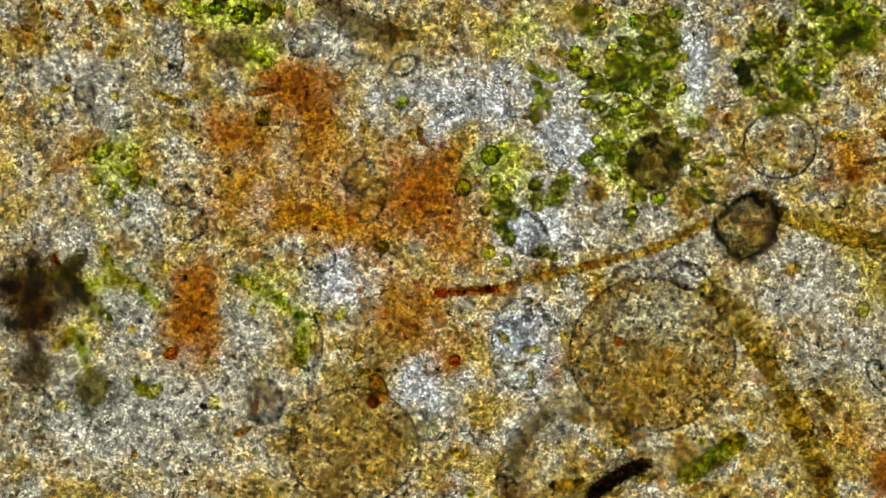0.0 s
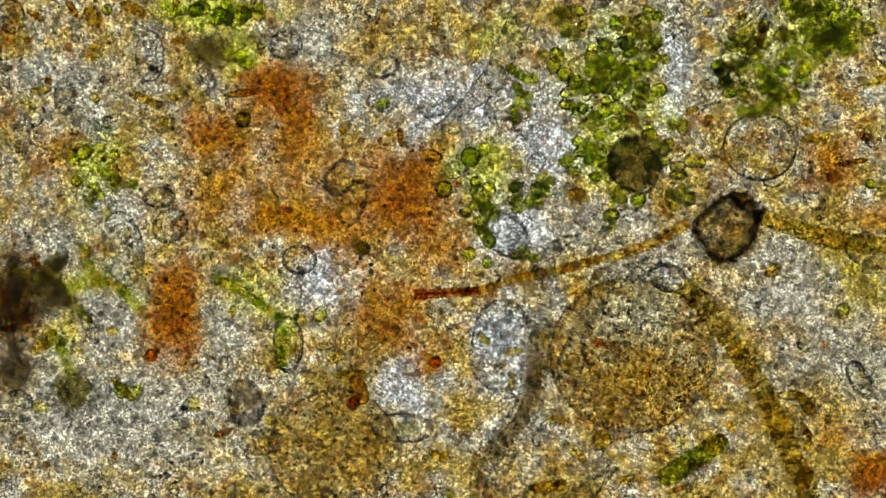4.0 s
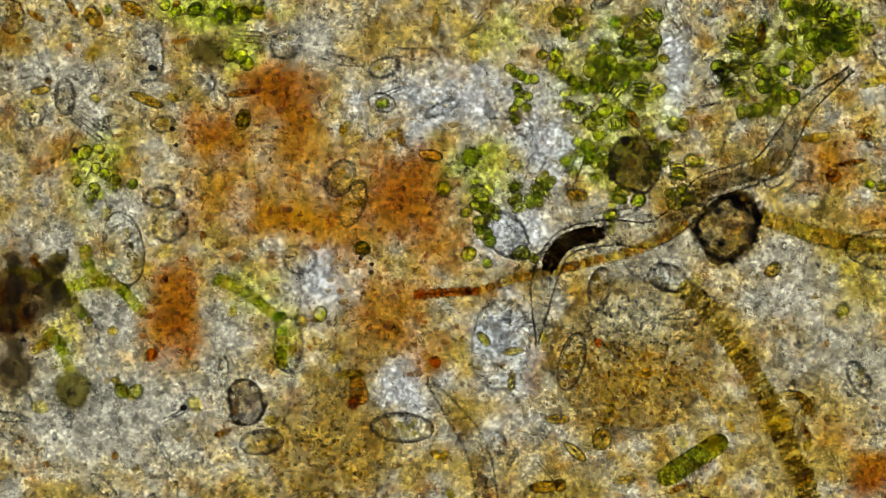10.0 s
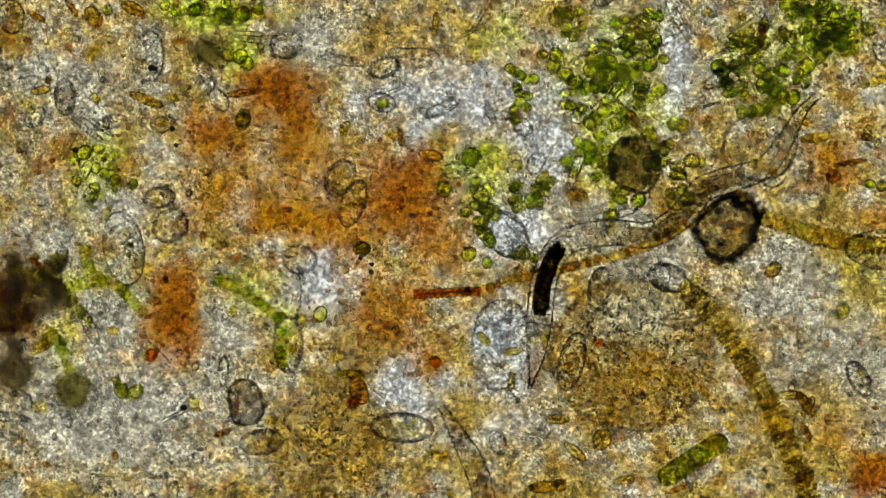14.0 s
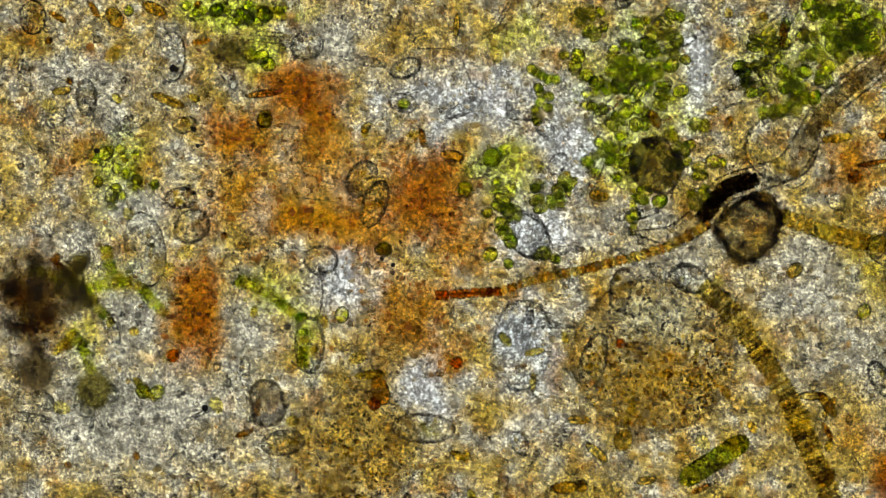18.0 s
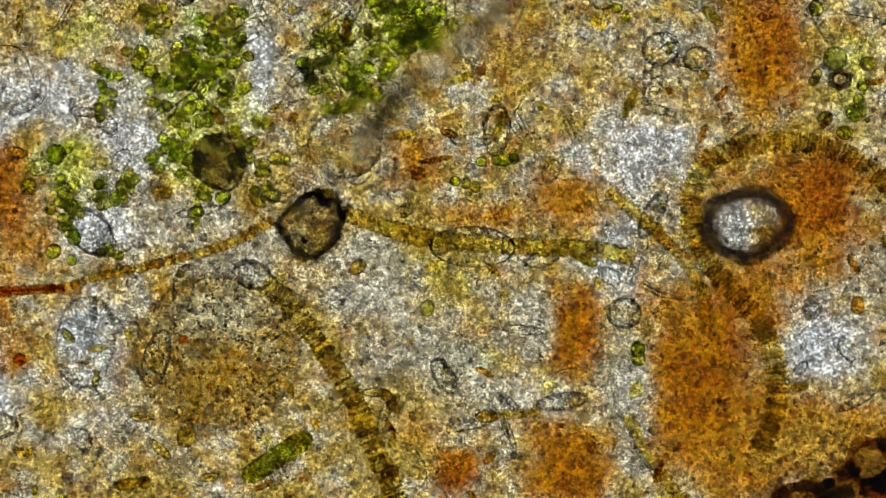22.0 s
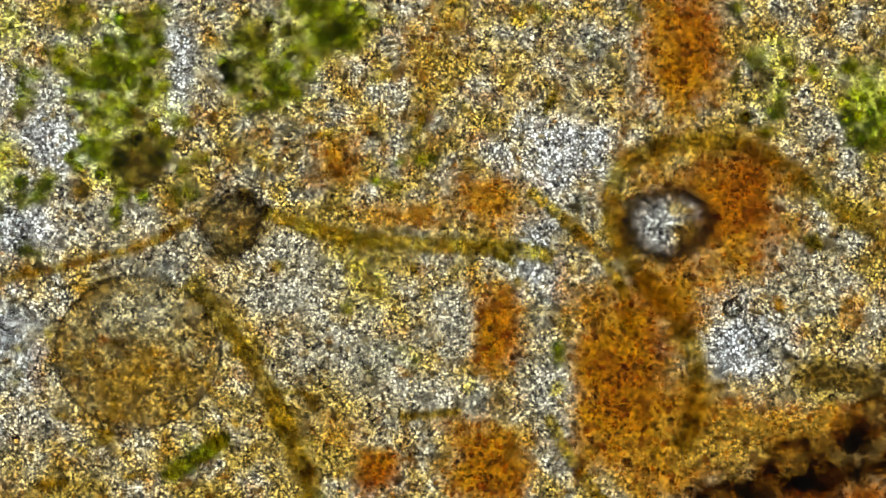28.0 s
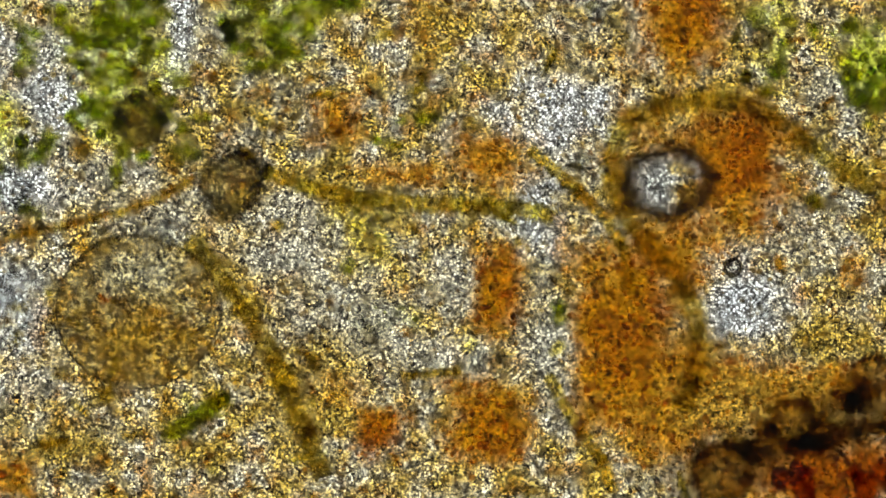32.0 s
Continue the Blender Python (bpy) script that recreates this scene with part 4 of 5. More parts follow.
# ---- dark round bodies ----
def ring_body(x, y, rx, ry, turn, z, label, lumps, wall, inner, w):
    ob = thing("crusted_shell", lie(x, y, z, turn), label, "shell")
    part("body", blob(rx * 0.93, ry * 0.93, min(rx, ry) * 0.35, 0.12, 25, 28, 14, x), inner, ob)
    part("crust", hoop(rx * 0.91, ry * 0.91, w * 0.42, 60, 8, 0.22, x), wall, ob, "dark uneven outer crust")
    if wall == UMBER:
        part("outer_crust", hoop(rx * 0.88, ry * 0.9, w * 1.0, 60, 0, 0.3, x + 1), SMOKE, ob)
    rng = random.Random(int(x))
    for k in range(lumps):
        a = rng.uniform(0, math.tau)
        q = rng.uniform(0.84, 0.97)
        r = rng.uniform(0.3, 1.1) * w
        bm = blob(r * 1.4, r, r, 0.25, 50, 12, 8, k + x)
        bmesh.ops.rotate(bm, verts=bm.verts, cent=(0, 0, 0), matrix=Matrix.Rotation(rng.uniform(0, 3.1), 3, "Z"))
        bmesh.ops.translate(bm, verts=bm.verts, vec=(rx * q * math.cos(a) / 1000, ry * q * math.sin(a) / 1000, rng.uniform(4, 16) / 1000))
        part("crust_lump", bm, wall, ob)
    for k in range(20 if lumps > 20 else min(lumps, 16)):
        a, q, r = rng.uniform(0, math.tau), 0.78 * math.sqrt(rng.random()), rng.uniform(4, 11)
        bm = blob(r * 1.3, r, r * 0.6, 0.5, 70, 8, 6, k + y)
        bmesh.ops.translate(bm, verts=bm.verts, vec=(rx * q * math.cos(a) / 1000, ry * q * math.sin(a) / 1000, min(rx, ry) * 0.34 * math.sqrt(1 - q * q) / 1000))
        part("speck", bm, ((SMOKE, MURK, GREY, UMBER) if lumps > 20 else (GREY, inner, GREY, GREY))[k % 4], ob)


ring_body(1288, 405, 56, 66, -35, 58, "dark crusted round shell with a speckled golden centre", 34, UMBER, DUSK, 6)
ring_body(436, 715, 36, 42, 10, 50, "grey translucent round shell with a dark rim", 9, SMOKE, GREY, 6)
ring_body(1122, 292, 46, 54, 40, 46, "dark smoky oval shell among green cells", 3, SMOKE, MURK, 8)
ring_body(2150, 912, 54, 54, 0, 46, "dark brown thick-walled bubble in black detritus", 0, BROWN, HAZE, 22)
ring_body(2275, 822, 40, 40, 0, 46, "dark brown thick-walled bubble in black detritus", 0, BROWN, HAZE, 19)
ring_body(2420, 742, 40, 36, 0, 46, "dark brown thick-walled bubble in black detritus", 0, BROWN, HAZE, 19)
ring_body(2330, 850, 34, 28, 0, 46, "small brown thick-walled bubble in black detritus", 0, BROWN, HAZE, 17)


def lump(name, x, y, rx, ry, rz, z, turn, skin, label, category, rough=0.3):
    ob = new(name, mesh_of(name, blob(rx, ry, rz, rough, 25, 24, 14, x + y), skin))
    ob.matrix_basis = lie(x, y, z, turn)
    tagged(ob, label, category)


def heap(x, y, rx, ry, z, count, skins, label, seed):
    """A heap of ragged lumps that hang together."""
    ob = thing("detritus_heap", lie(x, y, z), label, "detritus")
    rng = random.Random(seed)
    for k in range(count):
        a, d, r = rng.uniform(0, math.tau), math.sqrt(rng.random()), rng.uniform(9, 24)
        bm = blob(r * rng.uniform(0.9, 1.5), r, r * 0.6, 0.5, 40, 16, 10, k + seed)
        bmesh.ops.rotate(bm, verts=bm.verts, cent=(0, 0, 0), matrix=Matrix.Rotation(rng.uniform(0, 3.1), 3, "Z"))
        bmesh.ops.translate(bm, verts=bm.verts, vec=(d * rx * math.cos(a) / 1000, d * ry * math.sin(a) / 1000, rng.uniform(-8, 10) / 1000))
        part("clump", bm, rng.choice(skins), ob)


heap(22, 530, 44, 92, 80, 10, [SMOKE, UMBER, MURK, SMOKE, BROWN], "black ragged heap of detritus with green arms", 3)
heap(58, 505, 58, 60, 76, 9, [MURK, SMOKE], "smoky brown ragged heap of detritus among green arms", 23)
lump("round_spore", 28, 660, 36, 34, 26, 84, 0, SMOKE, "blurred grey-brown round spore", "spore", 0.1)
lump("round_spore", 130, 690, 36, 38, 28, 82, 0, MURK, "blurred dark olive round spore at the end of an arm", "spore", 0.15)
lump("detritus_lump", 370, 92, 32, 26, 14, 80, 0, MURK, "smoky brown smear of detritus", "detritus", 0.5)
lump("red_granule", 1781, 799, 8, 8, 7, 52, 0, AMBER, "small dark red round granule", "granule", 0.05)
lump("red_granule", 1585, 132, 9, 8, 7, 50, 0, AMBER, "small dark red-brown granule", "granule", 0.2)
lump("dark_granule", 2252, 548, 12, 17, 10, 52, 0, AMBER, "dark brown pointed granule", "granule", 0.3)
for gx, gy, gr in ((638, 457, 4), (658, 468, 4), (657, 482, 4), (2043, 130, 4), (325, 722, 6), (305, 228, 5), (268, 120, 6), (133, 266, 5), (312, 257, 4)):
    lump("dark_granule", gx, gy, gr, gr, gr, 52, 0, BLACK, "tiny round black granule on sediment", "granule", 0.1)
for gx, gy, gr in ((268, 629, 12), (770, 641, 11), (1060, 607, 9), (625, 715, 12)):
    lump("orange_granule", gx, gy, gr, gr, gr * 0.8, 48, 0, RUST, "round glowing orange granule", "granule", 0.1)
def heap_band(pts, half, z, label, seed):
    """A band of dark lumps along a line."""
    x, y = pts[0]
    ob = thing("detritus_band", lie(x, y, z), label, "detritus")
    rng = random.Random(seed)
    for k, (p, d) in enumerate(line_points(pts, 15)):
        r = rng.uniform(12, 22)
        if any(math.hypot(p.x - bx, p.y - by) < reach for bx, by, reach in ((2150, 912, 48), (2275, 822, 36), (2420, 742, 32))):
            continue  # the bubbles keep their place clear
        bm = blob(r * rng.uniform(0.9, 1.5), r, r * 0.6, 0.5, 40, 16, 10, k + seed)
        bmesh.ops.rotate(bm, verts=bm.verts, cent=(0, 0, 0), matrix=Matrix.Rotation(rng.uniform(0, 3.1), 3, "Z"))
        bmesh.ops.translate(bm, verts=bm.verts, vec=((p.x - x + rng.uniform(-half, half)) / 1000, (y - p.y + rng.uniform(-half, half)) / 1000, rng.uniform(-8, 10) / 1000))
        part("clump", bm, (BROWN, HAZE, BROWN, HAZE, BROWN, HAZE, UMBER)[k % 7], ob)


heap_band([(2105, 893), (2200, 862), (2270, 800), (2370, 780), (2440, 716), (2520, 700)], 14, 57, "black-brown lumpy upper edge of a detritus mass", 5)
heap_band([(2205, 880), (2260, 866), (2330, 850), (2440, 828), (2520, 826)], 9, 56, "black-brown band of detritus between bubbles", 8)
heap(2345, 925, 110, 30, 40, 9, [RUST], "deep red-brown translucent mass of detritus", 12)


# ---- the air bubble and a small one ----
def air_bubble(x, y, rx, ry, z, label, thick=0.17):
    ob = thing("air_bubble", lie(x, y, z), label, "bubble")
    part("film", blob(rx * 0.72, ry * 0.7, min(rx, ry) * 0.4, 0.0, 30, 40, 22), BUBBLE, ob)
    # dark hoops put the shade of the bubble's refracting edge into colour
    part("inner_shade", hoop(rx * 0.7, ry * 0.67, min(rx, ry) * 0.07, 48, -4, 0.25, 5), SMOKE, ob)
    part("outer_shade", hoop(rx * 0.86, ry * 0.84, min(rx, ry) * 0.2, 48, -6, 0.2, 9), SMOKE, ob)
    if rx > 40:
        for k in (2, 5, 7):
            bm = blob(rx * 0.22, ry * 0.19, 7, 0.8, 40, 16, 10, k + 4)
            bmesh.ops.translate(bm, verts=bm.verts, vec=(rx * (0.1 + 0.16 * (k % 3)) / 1000, ry * (-0.42 + 0.3 * (k // 3) + 0.1 * math.sin(k * 2.0)) / 1000, (-34 - 4 * (k % 4)) / 1000))
            part("stain_fleck", bm, HAZE, ob, "golden brown fleck inside the bubble")
    part("rim", hoop(rx * (1.02 - thick), ry * (1.0 - thick), min(rx, ry) * thick * 0.34, 48, 0, 0.22, 3), UMBER if thick > 0.2 or rx > 40 else SEAM, ob, "black hoop standing in for the refraction rim")


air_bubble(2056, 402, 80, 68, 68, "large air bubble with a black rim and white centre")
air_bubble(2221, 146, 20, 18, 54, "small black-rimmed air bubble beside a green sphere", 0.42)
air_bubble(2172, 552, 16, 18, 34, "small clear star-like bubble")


# ---- two large granular shells and a pale granular bag ----
def granular_disc(x, y, r, label, skin, crumbs, seed):
    ob = thing("testate_amoeba", lie(x, y, 44), label, "amoeba shell")
    part("shell", blob(r, r * 0.95, 9, 0.13, 18, 48, 10, seed), skin, ob)
    part("rim", hoop(r, r * 0.95, 1.1, 60, 0, 0.08, seed), SMOKE, ob)
    part("base_rim", hoop(r, r * 0.95, 1.6, 60, -11, 0.08, seed), SEAM, ob)
    rng = random.Random(seed)
    meshes = [mesh_of("crumb", blob(q, q * 0.8, q * 0.6, 0.4, 60, 6, 4, q), s, False) for q, s in ((3.2, GOLD), (4.5, GOLD), (2.8, AMBER), (4.0, OLIVE), (2.4, BLACK))]
    dots = [mesh_of("dark_dot", blob(q, q * 0.8, q * 0.7, 0.4, 60, 6, 4, q), DARK_EDGE_DOT, False) for q in (2.0, 2.6, 3.3)]
    for k in range(crumbs):
        a, d = rng.uniform(0, math.tau), r * math.sqrt(rng.uniform(0, 0.95))
        dotted = d * math.sin(a) > r * rng.uniform(0.0, 0.3)
        share("dark_dot" if dotted else "crumb", rng.choice(dots if dotted else meshes), ob, pose(d * math.cos(a) / 1000, d * 0.95 * math.sin(a) / 1000, 0.009 * math.sqrt(max(0, 1 - (d / r) ** 2)), 0, 0, rng.uniform(0, 360)))


granular_disc(1118, 628, 142, "large round golden granular amoeba shell", SHELL, 560, 4)
granular_disc(590, 795, 112, "round golden brown granular amoeba shell", SHELL, 220, 9)

def sac(x, y, rx, ry, turn, label):
    ob = thing("clear_sac", lie(x, y, 47, turn), label, "sac")
    part("membrane", blob(rx, ry, 11, 0.12, 18, 36, 12, x), SILICA, ob)
    part("rim", hoop(rx, ry, 0.7, 60, 0, 0.16, x), SEAM, ob, "dark uneven edge of the membrane")
    rng = random.Random(int(x))
    meshes = [mesh_of("granule", blob(q, q, q * 0.7, 0.2, 60, 8, 6, q), s) for q, s in ((2.2, SILICA), (3.0, SILICA), (2.0, GREY))]
    for k in range(90):
        a, d = rng.uniform(0, math.tau), math.sqrt(rng.uniform(0, 0.9))
        share("granule", rng.choice(meshes), ob, pose(d * rx * math.cos(a) / 1000, d * ry * math.sin(a) / 1000, 0.011))


sac(885, 610, 54, 84, -8, "clear pale granular sac with a dark edge")


# ---- loose hair-thin fibres ----
def fibre(pts, z, r=1.1):
    ob = new("hair_fibre", mesh_of("hair_fibre", tube(pts, r, r * 0.6, z, 5, 6, 0.3, pts[0][0]), SEAM))
    tagged(ob, "hair-thin dark curved fibre on sediment", "fibre", "loose fibres")


FIBRES = [[(1240, 197), (1262, 183), (1290, 180)], [(858, 178), (862, 205), (886, 226)], [(890, 377), (922, 400), (940, 438), (930, 460)], [(1148, 480), (1190, 472), (1232, 508), (1280, 535)],
          [(498, 304), (540, 322), (576, 332)], [(500, 350), (535, 354), (562, 358)], [(478, 640), (508, 660), (546, 655)], [(527, 470), (533, 520), (526, 565)],
          [(158, 642), (170, 662), (182, 700)], [(1400, 190), (1412, 250), (1392, 300), (1350, 330)], [(700, 85), (770, 92), (800, 150), (845, 158)]]
FIBRES_B = [[(1875, 500), (1900, 520), (1940, 530)], [(1880, 512), (1905, 530), (1950, 536)], [(1890, 560), (1920, 550), (1950, 566)], [(1660, 180), (1640, 230), (1700, 290)], [(2230, 30), (2330, 40), (2430, 15)],
            [(2026, 251), (2050, 240), (2065, 222)], [(1700, 672), (1730, 660), (1770, 655)], [(1540, 770), (1590, 760), (1620, 745)], [(1470, 800), (1490, 840), (1480, 870)], [(2240, 500), (2260, 480), (2290, 450)],
            [(640, 660), (660, 690), (700, 720)], [(30, 140), (60, 135), (90, 150)], [(260, 600), (300, 640), (310, 660)], [(1050, 440), (1090, 470), (1100, 520)]]
for i, pts in enumerate(FIBRES + FIBRES_B):
    fibre(pts, 50 + i % 4)



# ---- loose fragments strewn over the sediment: golden frustules and pieces of clear sheath ----
def strew():
    rng = random.Random(21)
    golds = [mesh_of("golden_flake", blob(a, b, 5, 0.35, 60, 12, 8, a), skin) for a, b, skin in (
        (15, 7, GOLD), (11, 8, OLIVE), (19, 6, AMBER), (9, 8, GOLD), (24, 9, OLIVE), (13, 10, FROND), (17, 12, FROND), (8, 6, AMBER))]
    shells = []
    for a, b in ((30, 11), (22, 14), (40, 8), (26, 9)):
        shells.append((mesh_of("valve", blob(a, b, 6, 0.15, 30, 20, 10, a), SILICA), mesh_of("edge", hoop(a, b, 0.8, 32, 0.0, 0.25, a), SEAM)))
    for k in range(260):
        x, y = rng.uniform(-20, 2500), rng.uniform(-20, 960)
        if any(p[0] in ("rust", "deep") and math.hypot((x - p[1]) / p[3], (y - p[2]) / p[4]) < 1 for p in PATCHES):
            continue
        m = lie(x, y, rng.uniform(46, 54), rng.uniform(0, 180))
        if any(p[0] == "clear" and math.hypot((x - p[1]) / p[3], (y - p[2]) / p[4]) < 1 for p in PATCHES) or rng.random() < 0.3:
            ob = thing("empty_shell", m, "clear empty shell fragment with a fine dark edge", "shell fragment", "shell fragments")
            valve, edge = rng.choice(shells)
            share("valve", valve, ob, Matrix.Identity(4))
            share("edge", edge, ob, Matrix.Identity(4))
        else:
            ob = new("golden_flake", rng.choice(golds))
            ob.matrix_basis = m
            tagged(ob, "golden brown flake of algal debris on sediment", "flake", "golden flakes")


strew()
# light tan blobs laid over the dark mass to imitate its glints
for x, y, r in ((2190, 880, 15), (2238, 868, 18), (2290, 880, 16), (2330, 820, 15), (2370, 790, 20), (2405, 800, 14), (2440, 830, 16), (2160, 940, 16), (2385, 760, 13)):
    lump("brown_droplet", x, y, r, r * 0.8, r * 0.6, 52, 0, HAZE, "soft tan blob added as a glint on dark detritus", "droplet", 0.3)
# ---- the roundworms: rigid ring pieces that slide along winding tracks ----
class Track:
    """A smooth line through plan points, by its length from an anchor."""

    def __init__(self, pts, anchor):
        row = line_points(pts, 4.0)
        self.xy = np.array([(p.x, p.y) for p, _ in row])
        self.s = np.arange(len(row)) * 4.0 - anchor

    def place(self, s):
        k = min(max(s, self.s[0] + 8), self.s[-1] - 8)
        a = np.array([np.interp(k + e, self.s, self.xy[:, i]) for e in (0, -7, 7) for i in (0, 1)])
        return a[:2], a[4:6] - a[2:4]


HEADWAY = [(1300, 316), (1355, 295), (1392, 245), (1430, 185), (1515, 115), (1600, 40), (1700, -60), (1800, -200), (1900, -330), (2400, -380)]
WAVE = Track([(1600, 900), (1480, 760), (1350, 745), (1250, 780), (1150, 815), (1080, 835), (1000, 885), (930, 935), (875, 925), (853, 870), (870, 790), (918, 735), (945, 655), (955, 560), (965, 490), (1000, 430), (1080, 412), (1150, 416), (1205, 383), (1245, 335)] + HEADWAY, 1662)
ARCH = Track([(1600, 900), (1480, 760), (1350, 745), (1250, 780), (1150, 815), (1080, 835), (1000, 885), (930, 935), (880, 915), (867, 860), (885, 795), (925, 742), (985, 724), (1055, 745), (1105, 800), (1150, 850), (1240, 930), (1500, 1000), (2400, 1010)], 1662)
LEAVE = Track([(-900, 640), (0, 620), (400, 600), (650, 560), (780, 530), (860, 508), (924, 478), (985, 415), (1040, 372), (1080, 385), (1110, 440), (1140, 488), (1186, 510), (1216, 460), (1220, 375), (1245, 335)] + HEADWAY, 2411)
PASS = Track([(-600, 1150), (800, 1160), (2500, 1150), (2800, 1080), (2900, 930), (2800, 760), (2640, 706), (2444, 683), (2321, 668), (2246, 630), (2194, 551), (2174, 446), (2164, 356), (2172, 276),
              (2204, 186), (2220, 86), (2219, 6), (2214, -94), (2180, -250), (2000, -340), (1000, -340), (-500, -340)], 0)
# seconds, place of the dark gut along the track
FIRST_TIMES = [(0, -1036), (0.3, -1051), (0.4, -1054), (0.5, -1058), (0.6, -1075), (0.8, -1105), (1, -1121), (1.3, -1074), (1.5, -1051), (1.8, -1097), (2, -1121), (2.3, -1058), (2.5, -1044), (2.8, -1000), (3, -964), (3.5, -899)]
WAVE_TIMES = [(4.2, -854), (4.9, -615), (5.5, -426), (6, -357), (6.5, -310), (7, -301), (7.5, -354), (8, -391), (8.5, -486), (9, -498), (9.5, -379), (10, -278), (10.5, -478), (11, -506), (11.5, -449), (12, -394), (12.5, -449), (13, -391), (13.5, -310), (14, -357), (14.5, -426), (15.2, -371), (15.9, -234), (16.5, -152), (17, -106), (17.5, -12), (18, -7), (18.5, -68), (19, -133), (19.5, -20), (20, 34), (20.5, 96), (21, 156), (21.5, 228), (22, 244), (22.5, 263), (23, 267), (23.2, 175), (23.5, 113)]
LEAVE_TIMES = [(23.8, 13), (24.2, -57), (24.5, -57), (24.8, -140), (25, -309), (25.2, -488), (25.3, -569), (25.5, -702), (26, -1050), (26.5, -1400), (27, -1550), (32, -1550)]
PASS_TIMES = [(0, 3000), (24.6, 3000), (25, 3100), (25.5, 3245), (27.5, 3300), (28, 3400), (28.6, 3580), (29, 3790), (29.2, 3900), (29.5, 4075), (29.8, 4206), (30, 4269), (30.2, 4370), (30.4, 4445),
              (30.6, 4562), (30.8, 4764), (31, 4922), (31.2, 5060), (31.5, 5350), (32, 5900)]


def blend(t, a, b):
    k = min(1.0, max(0.0, (t - a) / (b - a)))
    return k * k * (3 - 2 * k)


def worm_a_place(s, t):
    p, d = WAVE.place(s)
    if t < 0.8:
        q, e = ARCH.place(s)
        k = blend(t, 0.4, 0.75)
        p, d = q * (1 - k) + p * k, e / np.hypot(*e) * (1 - k) + d / np.hypot(*d) * k
    if t <= 23.2:
        return p, d
    q, e = LEAVE.place(s)
    k = 1 - blend(t, 23.2, 24.4)
    return q * (1 - k) + p * k, e / np.hypot(*e) * (1 - k) + d / np.hypot(*d) * k


def ring_mesh(name, r0, r1, length, skin, sides=14):
    """An open ring of body wall, a little barrel-shaped."""
    bm = bmesh.new()
    rings = []
    for k, f in ((-0.5, 1.0), (0.0, 1.0), (0.5, 1.0)):
        r = (r0 + (r1 - r0) * (k + 0.5)) * f
        rings.append([bm.verts.new((k * length / 1000, r * math.cos(a) / 1000, r * math.sin(a) / 1000)) for a in (math.tau * j / sides for j in range(sides))])
    for a, b in zip(rings, rings[1:]):
        for j in range(sides):
            bm.faces.new((a[j], a[(j + 1) % sides], b[(j + 1) % sides], b[j]))
    return mesh_of(name, bm, skin)


def build_worm(label, radius, gut_radius, gut_half, tail, head, gap, meat, near=None):
    """The worm's pieces, from tail to head, with their places from the gut's middle."""
    worm = thing("roundworm", Matrix.Identity(4), label, "roundworm")
    pieces, made = [], {}

    def r_at(s):
        if not gut_half:
            return radius * min(1.0, max(0.15, -s / 110)) ** 0.7
        if s < -gut_half:
            return max(2.0, radius * (1 - ((-s - gut_half) / (tail - gut_half)) ** 1.6))
        return radius * min(1.0, max(0.12, (head - s) / (head * 0.35))) ** 0.6

    n = int((head + tail) / gap)
    for i in range(n):
        s = -tail + (i + 0.5) * gap
        r0, r1 = round(r_at(s - gap / 2), 1), round(r_at(s + gap / 2), 1)
        if (r0, r1) not in made:
            made[r0, r1] = (ring_mesh("body_ring", r0, r1, gap * 1.0, SKIN), ring_mesh("flesh", r0 * 0.8, r1 * 0.8, gap * 1.0, meat, 12), ring_mesh("gut", gut_radius, gut_radius, gap * 1.12, GUT, 12))
            made[r0, r1] += (ring_mesh("flesh", r0 * (0.86 if near else 0.62), r1 * (0.86 if near else 0.62), gap * 1.0, near or MID_FLESH, 10),)
            # thin dark rod, one a side, imitates the clear body's refracted outline
            bm = bmesh.new()
            bmesh.ops.create_cone(bm, cap_ends=True, segments=6, radius1=0.0018, radius2=0.0018, depth=gap * 1.05 / 1000)
            bmesh.ops.rotate(bm, verts=bm.verts, cent=(0, 0, 0), matrix=Matrix.Rotation(math.pi / 2, 3, "Y"))
            made[r0, r1] += (mesh_of("cuticle", bm, DARK_EDGE_DOT), ring_mesh("flesh", r0 * 0.8, r1 * 0.8, gap * 1.0, FLESH, 12))
        skin, flesh, gut, dense, edge, front = made[r0, r1]
        ring = share("body_ring", skin, worm, Matrix.Identity(4))
        for side in (-1, 1):
            share("cuticle", edge, ring, pose(0, side * (r0 + r1) * 0.5 / 1000, 0))
        if abs(s) < gut_half:
            end = 0.72 if gut_half - abs(s) < gap * 1.2 else 1.0
            tagged(share("gut", gut, ring, Matrix.Diagonal((1, end, end, 1))), "black full gut")
        else:
            share("flesh", front if near and s > head - 150 else dense if gut_half and gut_half * (1 if near else 2.8) < s < gut_half * (3.2 if near else 6.6) else flesh, ring, Matrix.Identity(4))
        pieces.append((ring, s))
    return pieces


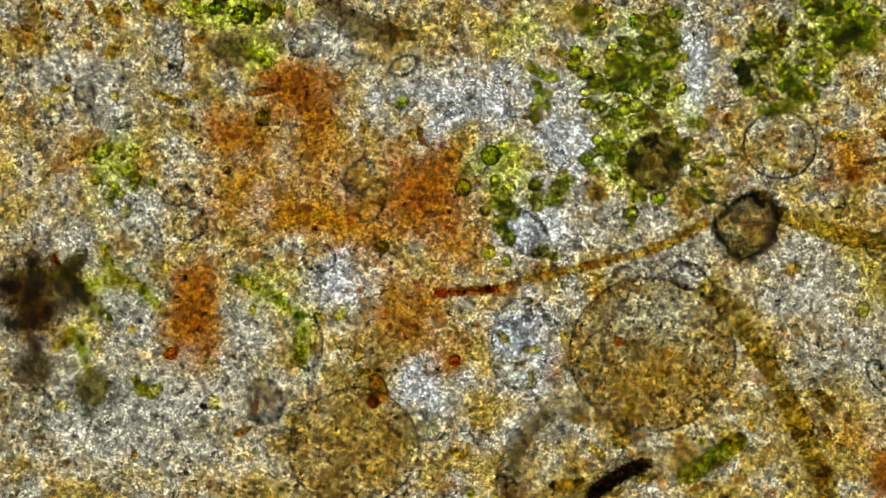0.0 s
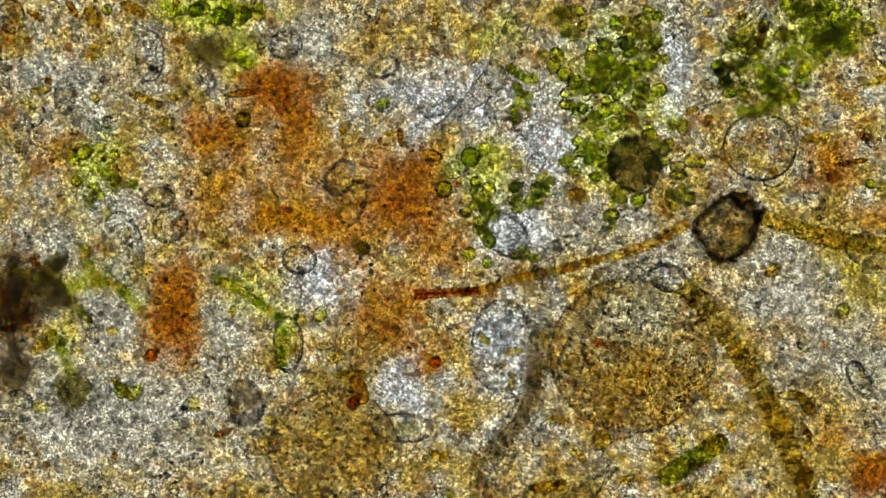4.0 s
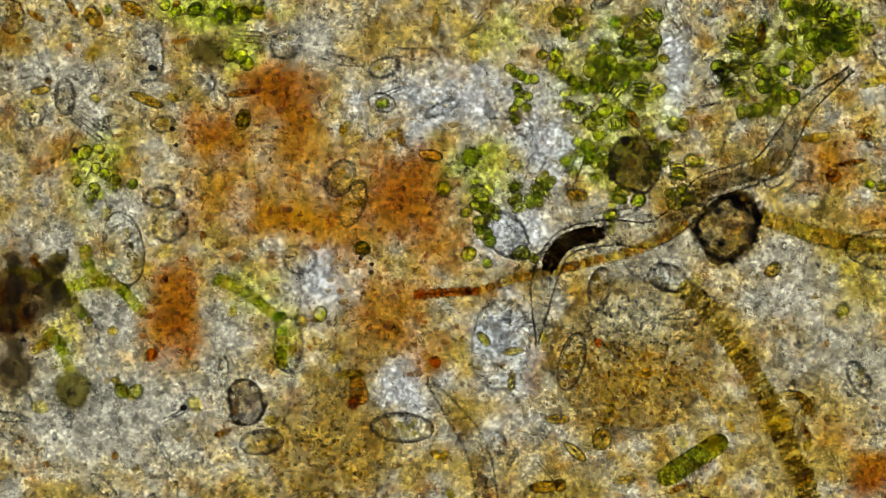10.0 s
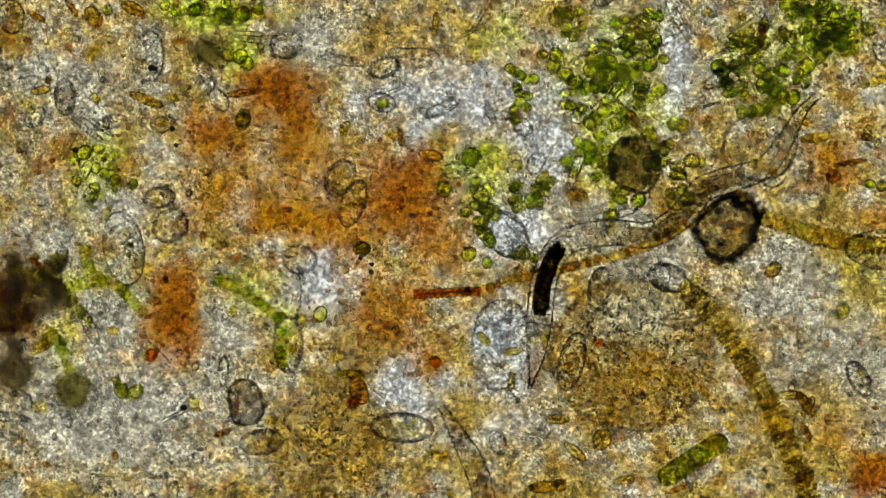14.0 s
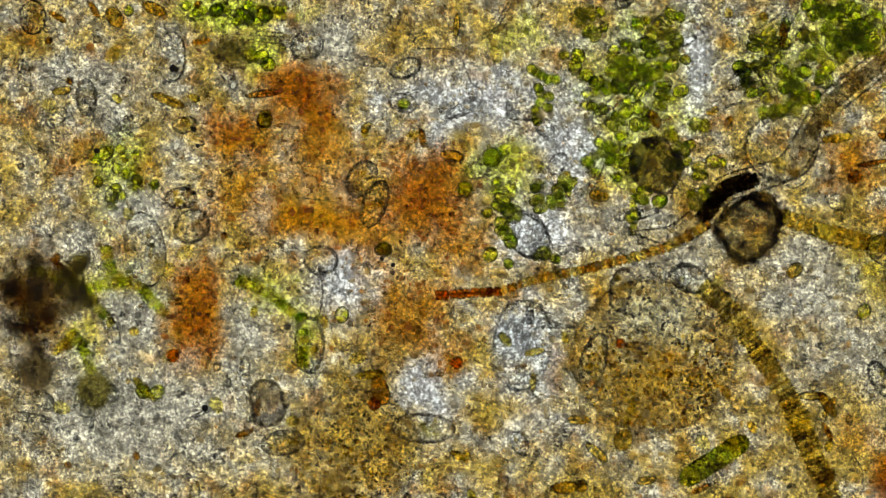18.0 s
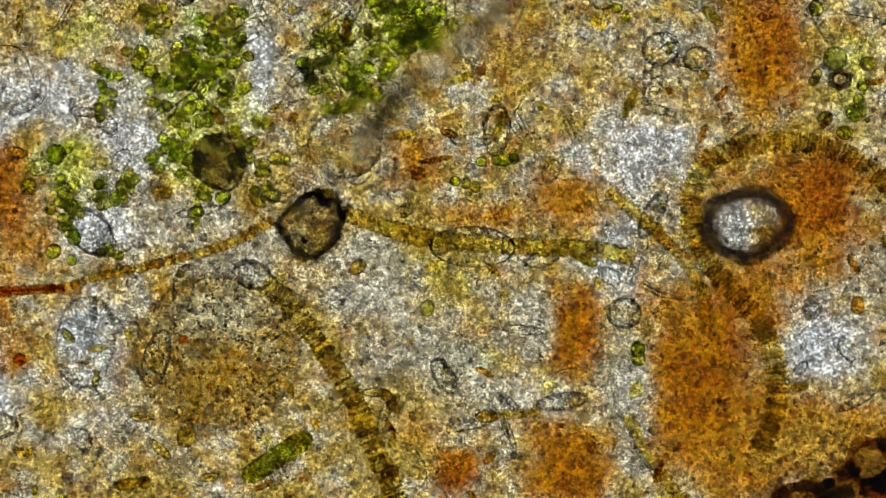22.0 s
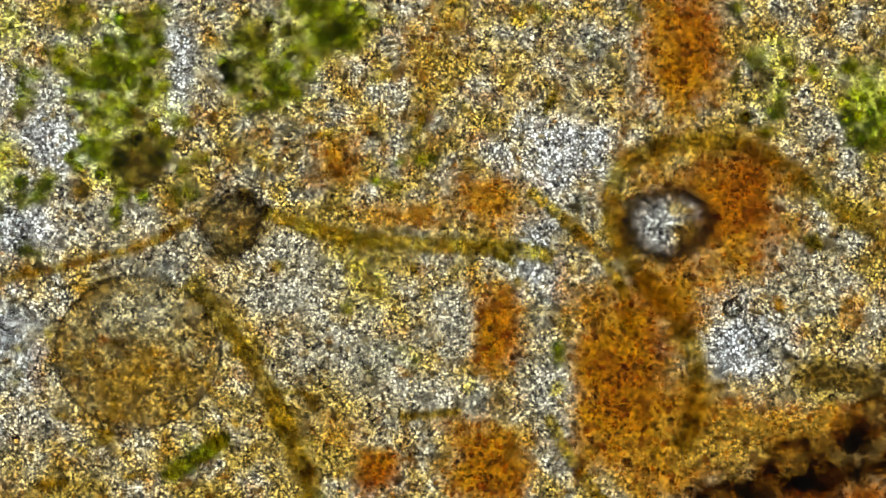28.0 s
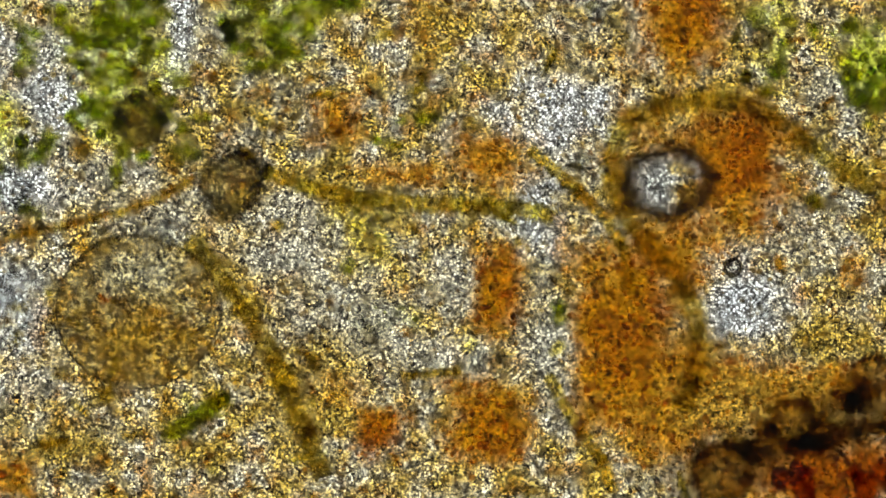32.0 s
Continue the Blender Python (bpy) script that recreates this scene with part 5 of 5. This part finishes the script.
WORM_C = build_worm("clear roundworm probing over green cells", 20, 10, 0, 700, 1, 14, FLESH)
WORM_D = build_worm("pointed end of a clear roundworm rising from sediment", 19, 10, 0, 330, 1, 14, FLESH)
WORM_A = build_worm("clear wriggling roundworm with a black gut section", 22, 14.5, 66, 195, 640, 11, FLESH)
WORM_E = build_worm("thick clear roundworm slipping away over golden debris", 27, 10, 0, 420, 1, 14, MID_FLESH)
SLIP = Track([(530, -900), (535, -300), (542, -40), (568, 30), (640, 58), (720, 68), (820, 62)], 0)
SLIP_TIMES = [(0, 1080), (0.3, 1020), (0.6, 930), (1.0, 800), (1.6, 760), (32, 760)]
PROBE = Track([(2000, -400), (1100, -400), (1000, -330), (985, -60), (975, 25), (930, 90), (860, 145), (780, 178), (715, 208), (660, 262), (600, 305), (500, 330)], 0)
TIP = Track([(1300, 1150), (950, 1150), (880, 1030), (864, 900), (845, 800), (800, 727), (738, 652), (690, 600)], 0)
# seconds, place of the foremost end along the track
PROBE_TIMES = [(0, 1200), (0.5, 1330), (0.8, 1500), (1, 1570), (1.5, 1650), (2, 1745), (3, 1800), (3.5, 1805), (4.5, 1500), (5.3, 1150), (32, 1150)]
TIP_TIMES = [(0, 350), (4.6, 380), (5.3, 850), (6, 890), (7, 860), (7.6, 640), (8, 480), (9.3, 480), (9.8, 880), (10.1, 895), (10.6, 560), (11, 480), (12.3, 500), (12.8, 870), (13.8, 880), (14.5, 600), (16, 350), (32, 350)]
WORM_B = build_worm("long clear roundworm with a black gut gliding through sediment", 31, 21, 150, 480, 1080, 18, PALE_FLESH, DENSE_FLESH)


def motions():
    for ring, s in WORM_A:
        rows = []
        for t, mid in FIRST_TIMES + WAVE_TIMES + LEAVE_TIMES:
            p, d = worm_a_place(mid + s, t)
            rows.append((t, lie(p[0], p[1], 53 + 60 * blend(t, 20.4, 21.8) * (1 - blend(t, 23.0, 24.2)) + 6 * (1 - blend(t, 3.2, 4.6)), math.degrees(math.atan2(-d[1], d[0])))))
        walk(ring, rows)
    for pieces, track, times in ((WORM_C, PROBE, PROBE_TIMES), (WORM_D, TIP, TIP_TIMES), (WORM_E, SLIP, SLIP_TIMES)):
        for ring, s in pieces:
            rows = []
            for t, tip in times:
                p, d = track.place(tip + s)
                rows.append((t, lie(p[0], p[1], 50, math.degrees(math.atan2(-d[1], d[0])))))
            walk(ring, rows)
    for ring, s in WORM_B:
        rows = []
        for t, mid in PASS_TIMES:
            p, d = PASS.place(mid + s)
            rows.append((t, lie(p[0], p[1], 38, math.degrees(math.atan2(-d[1], d[0])))))
        walk(ring, rows)


motions()
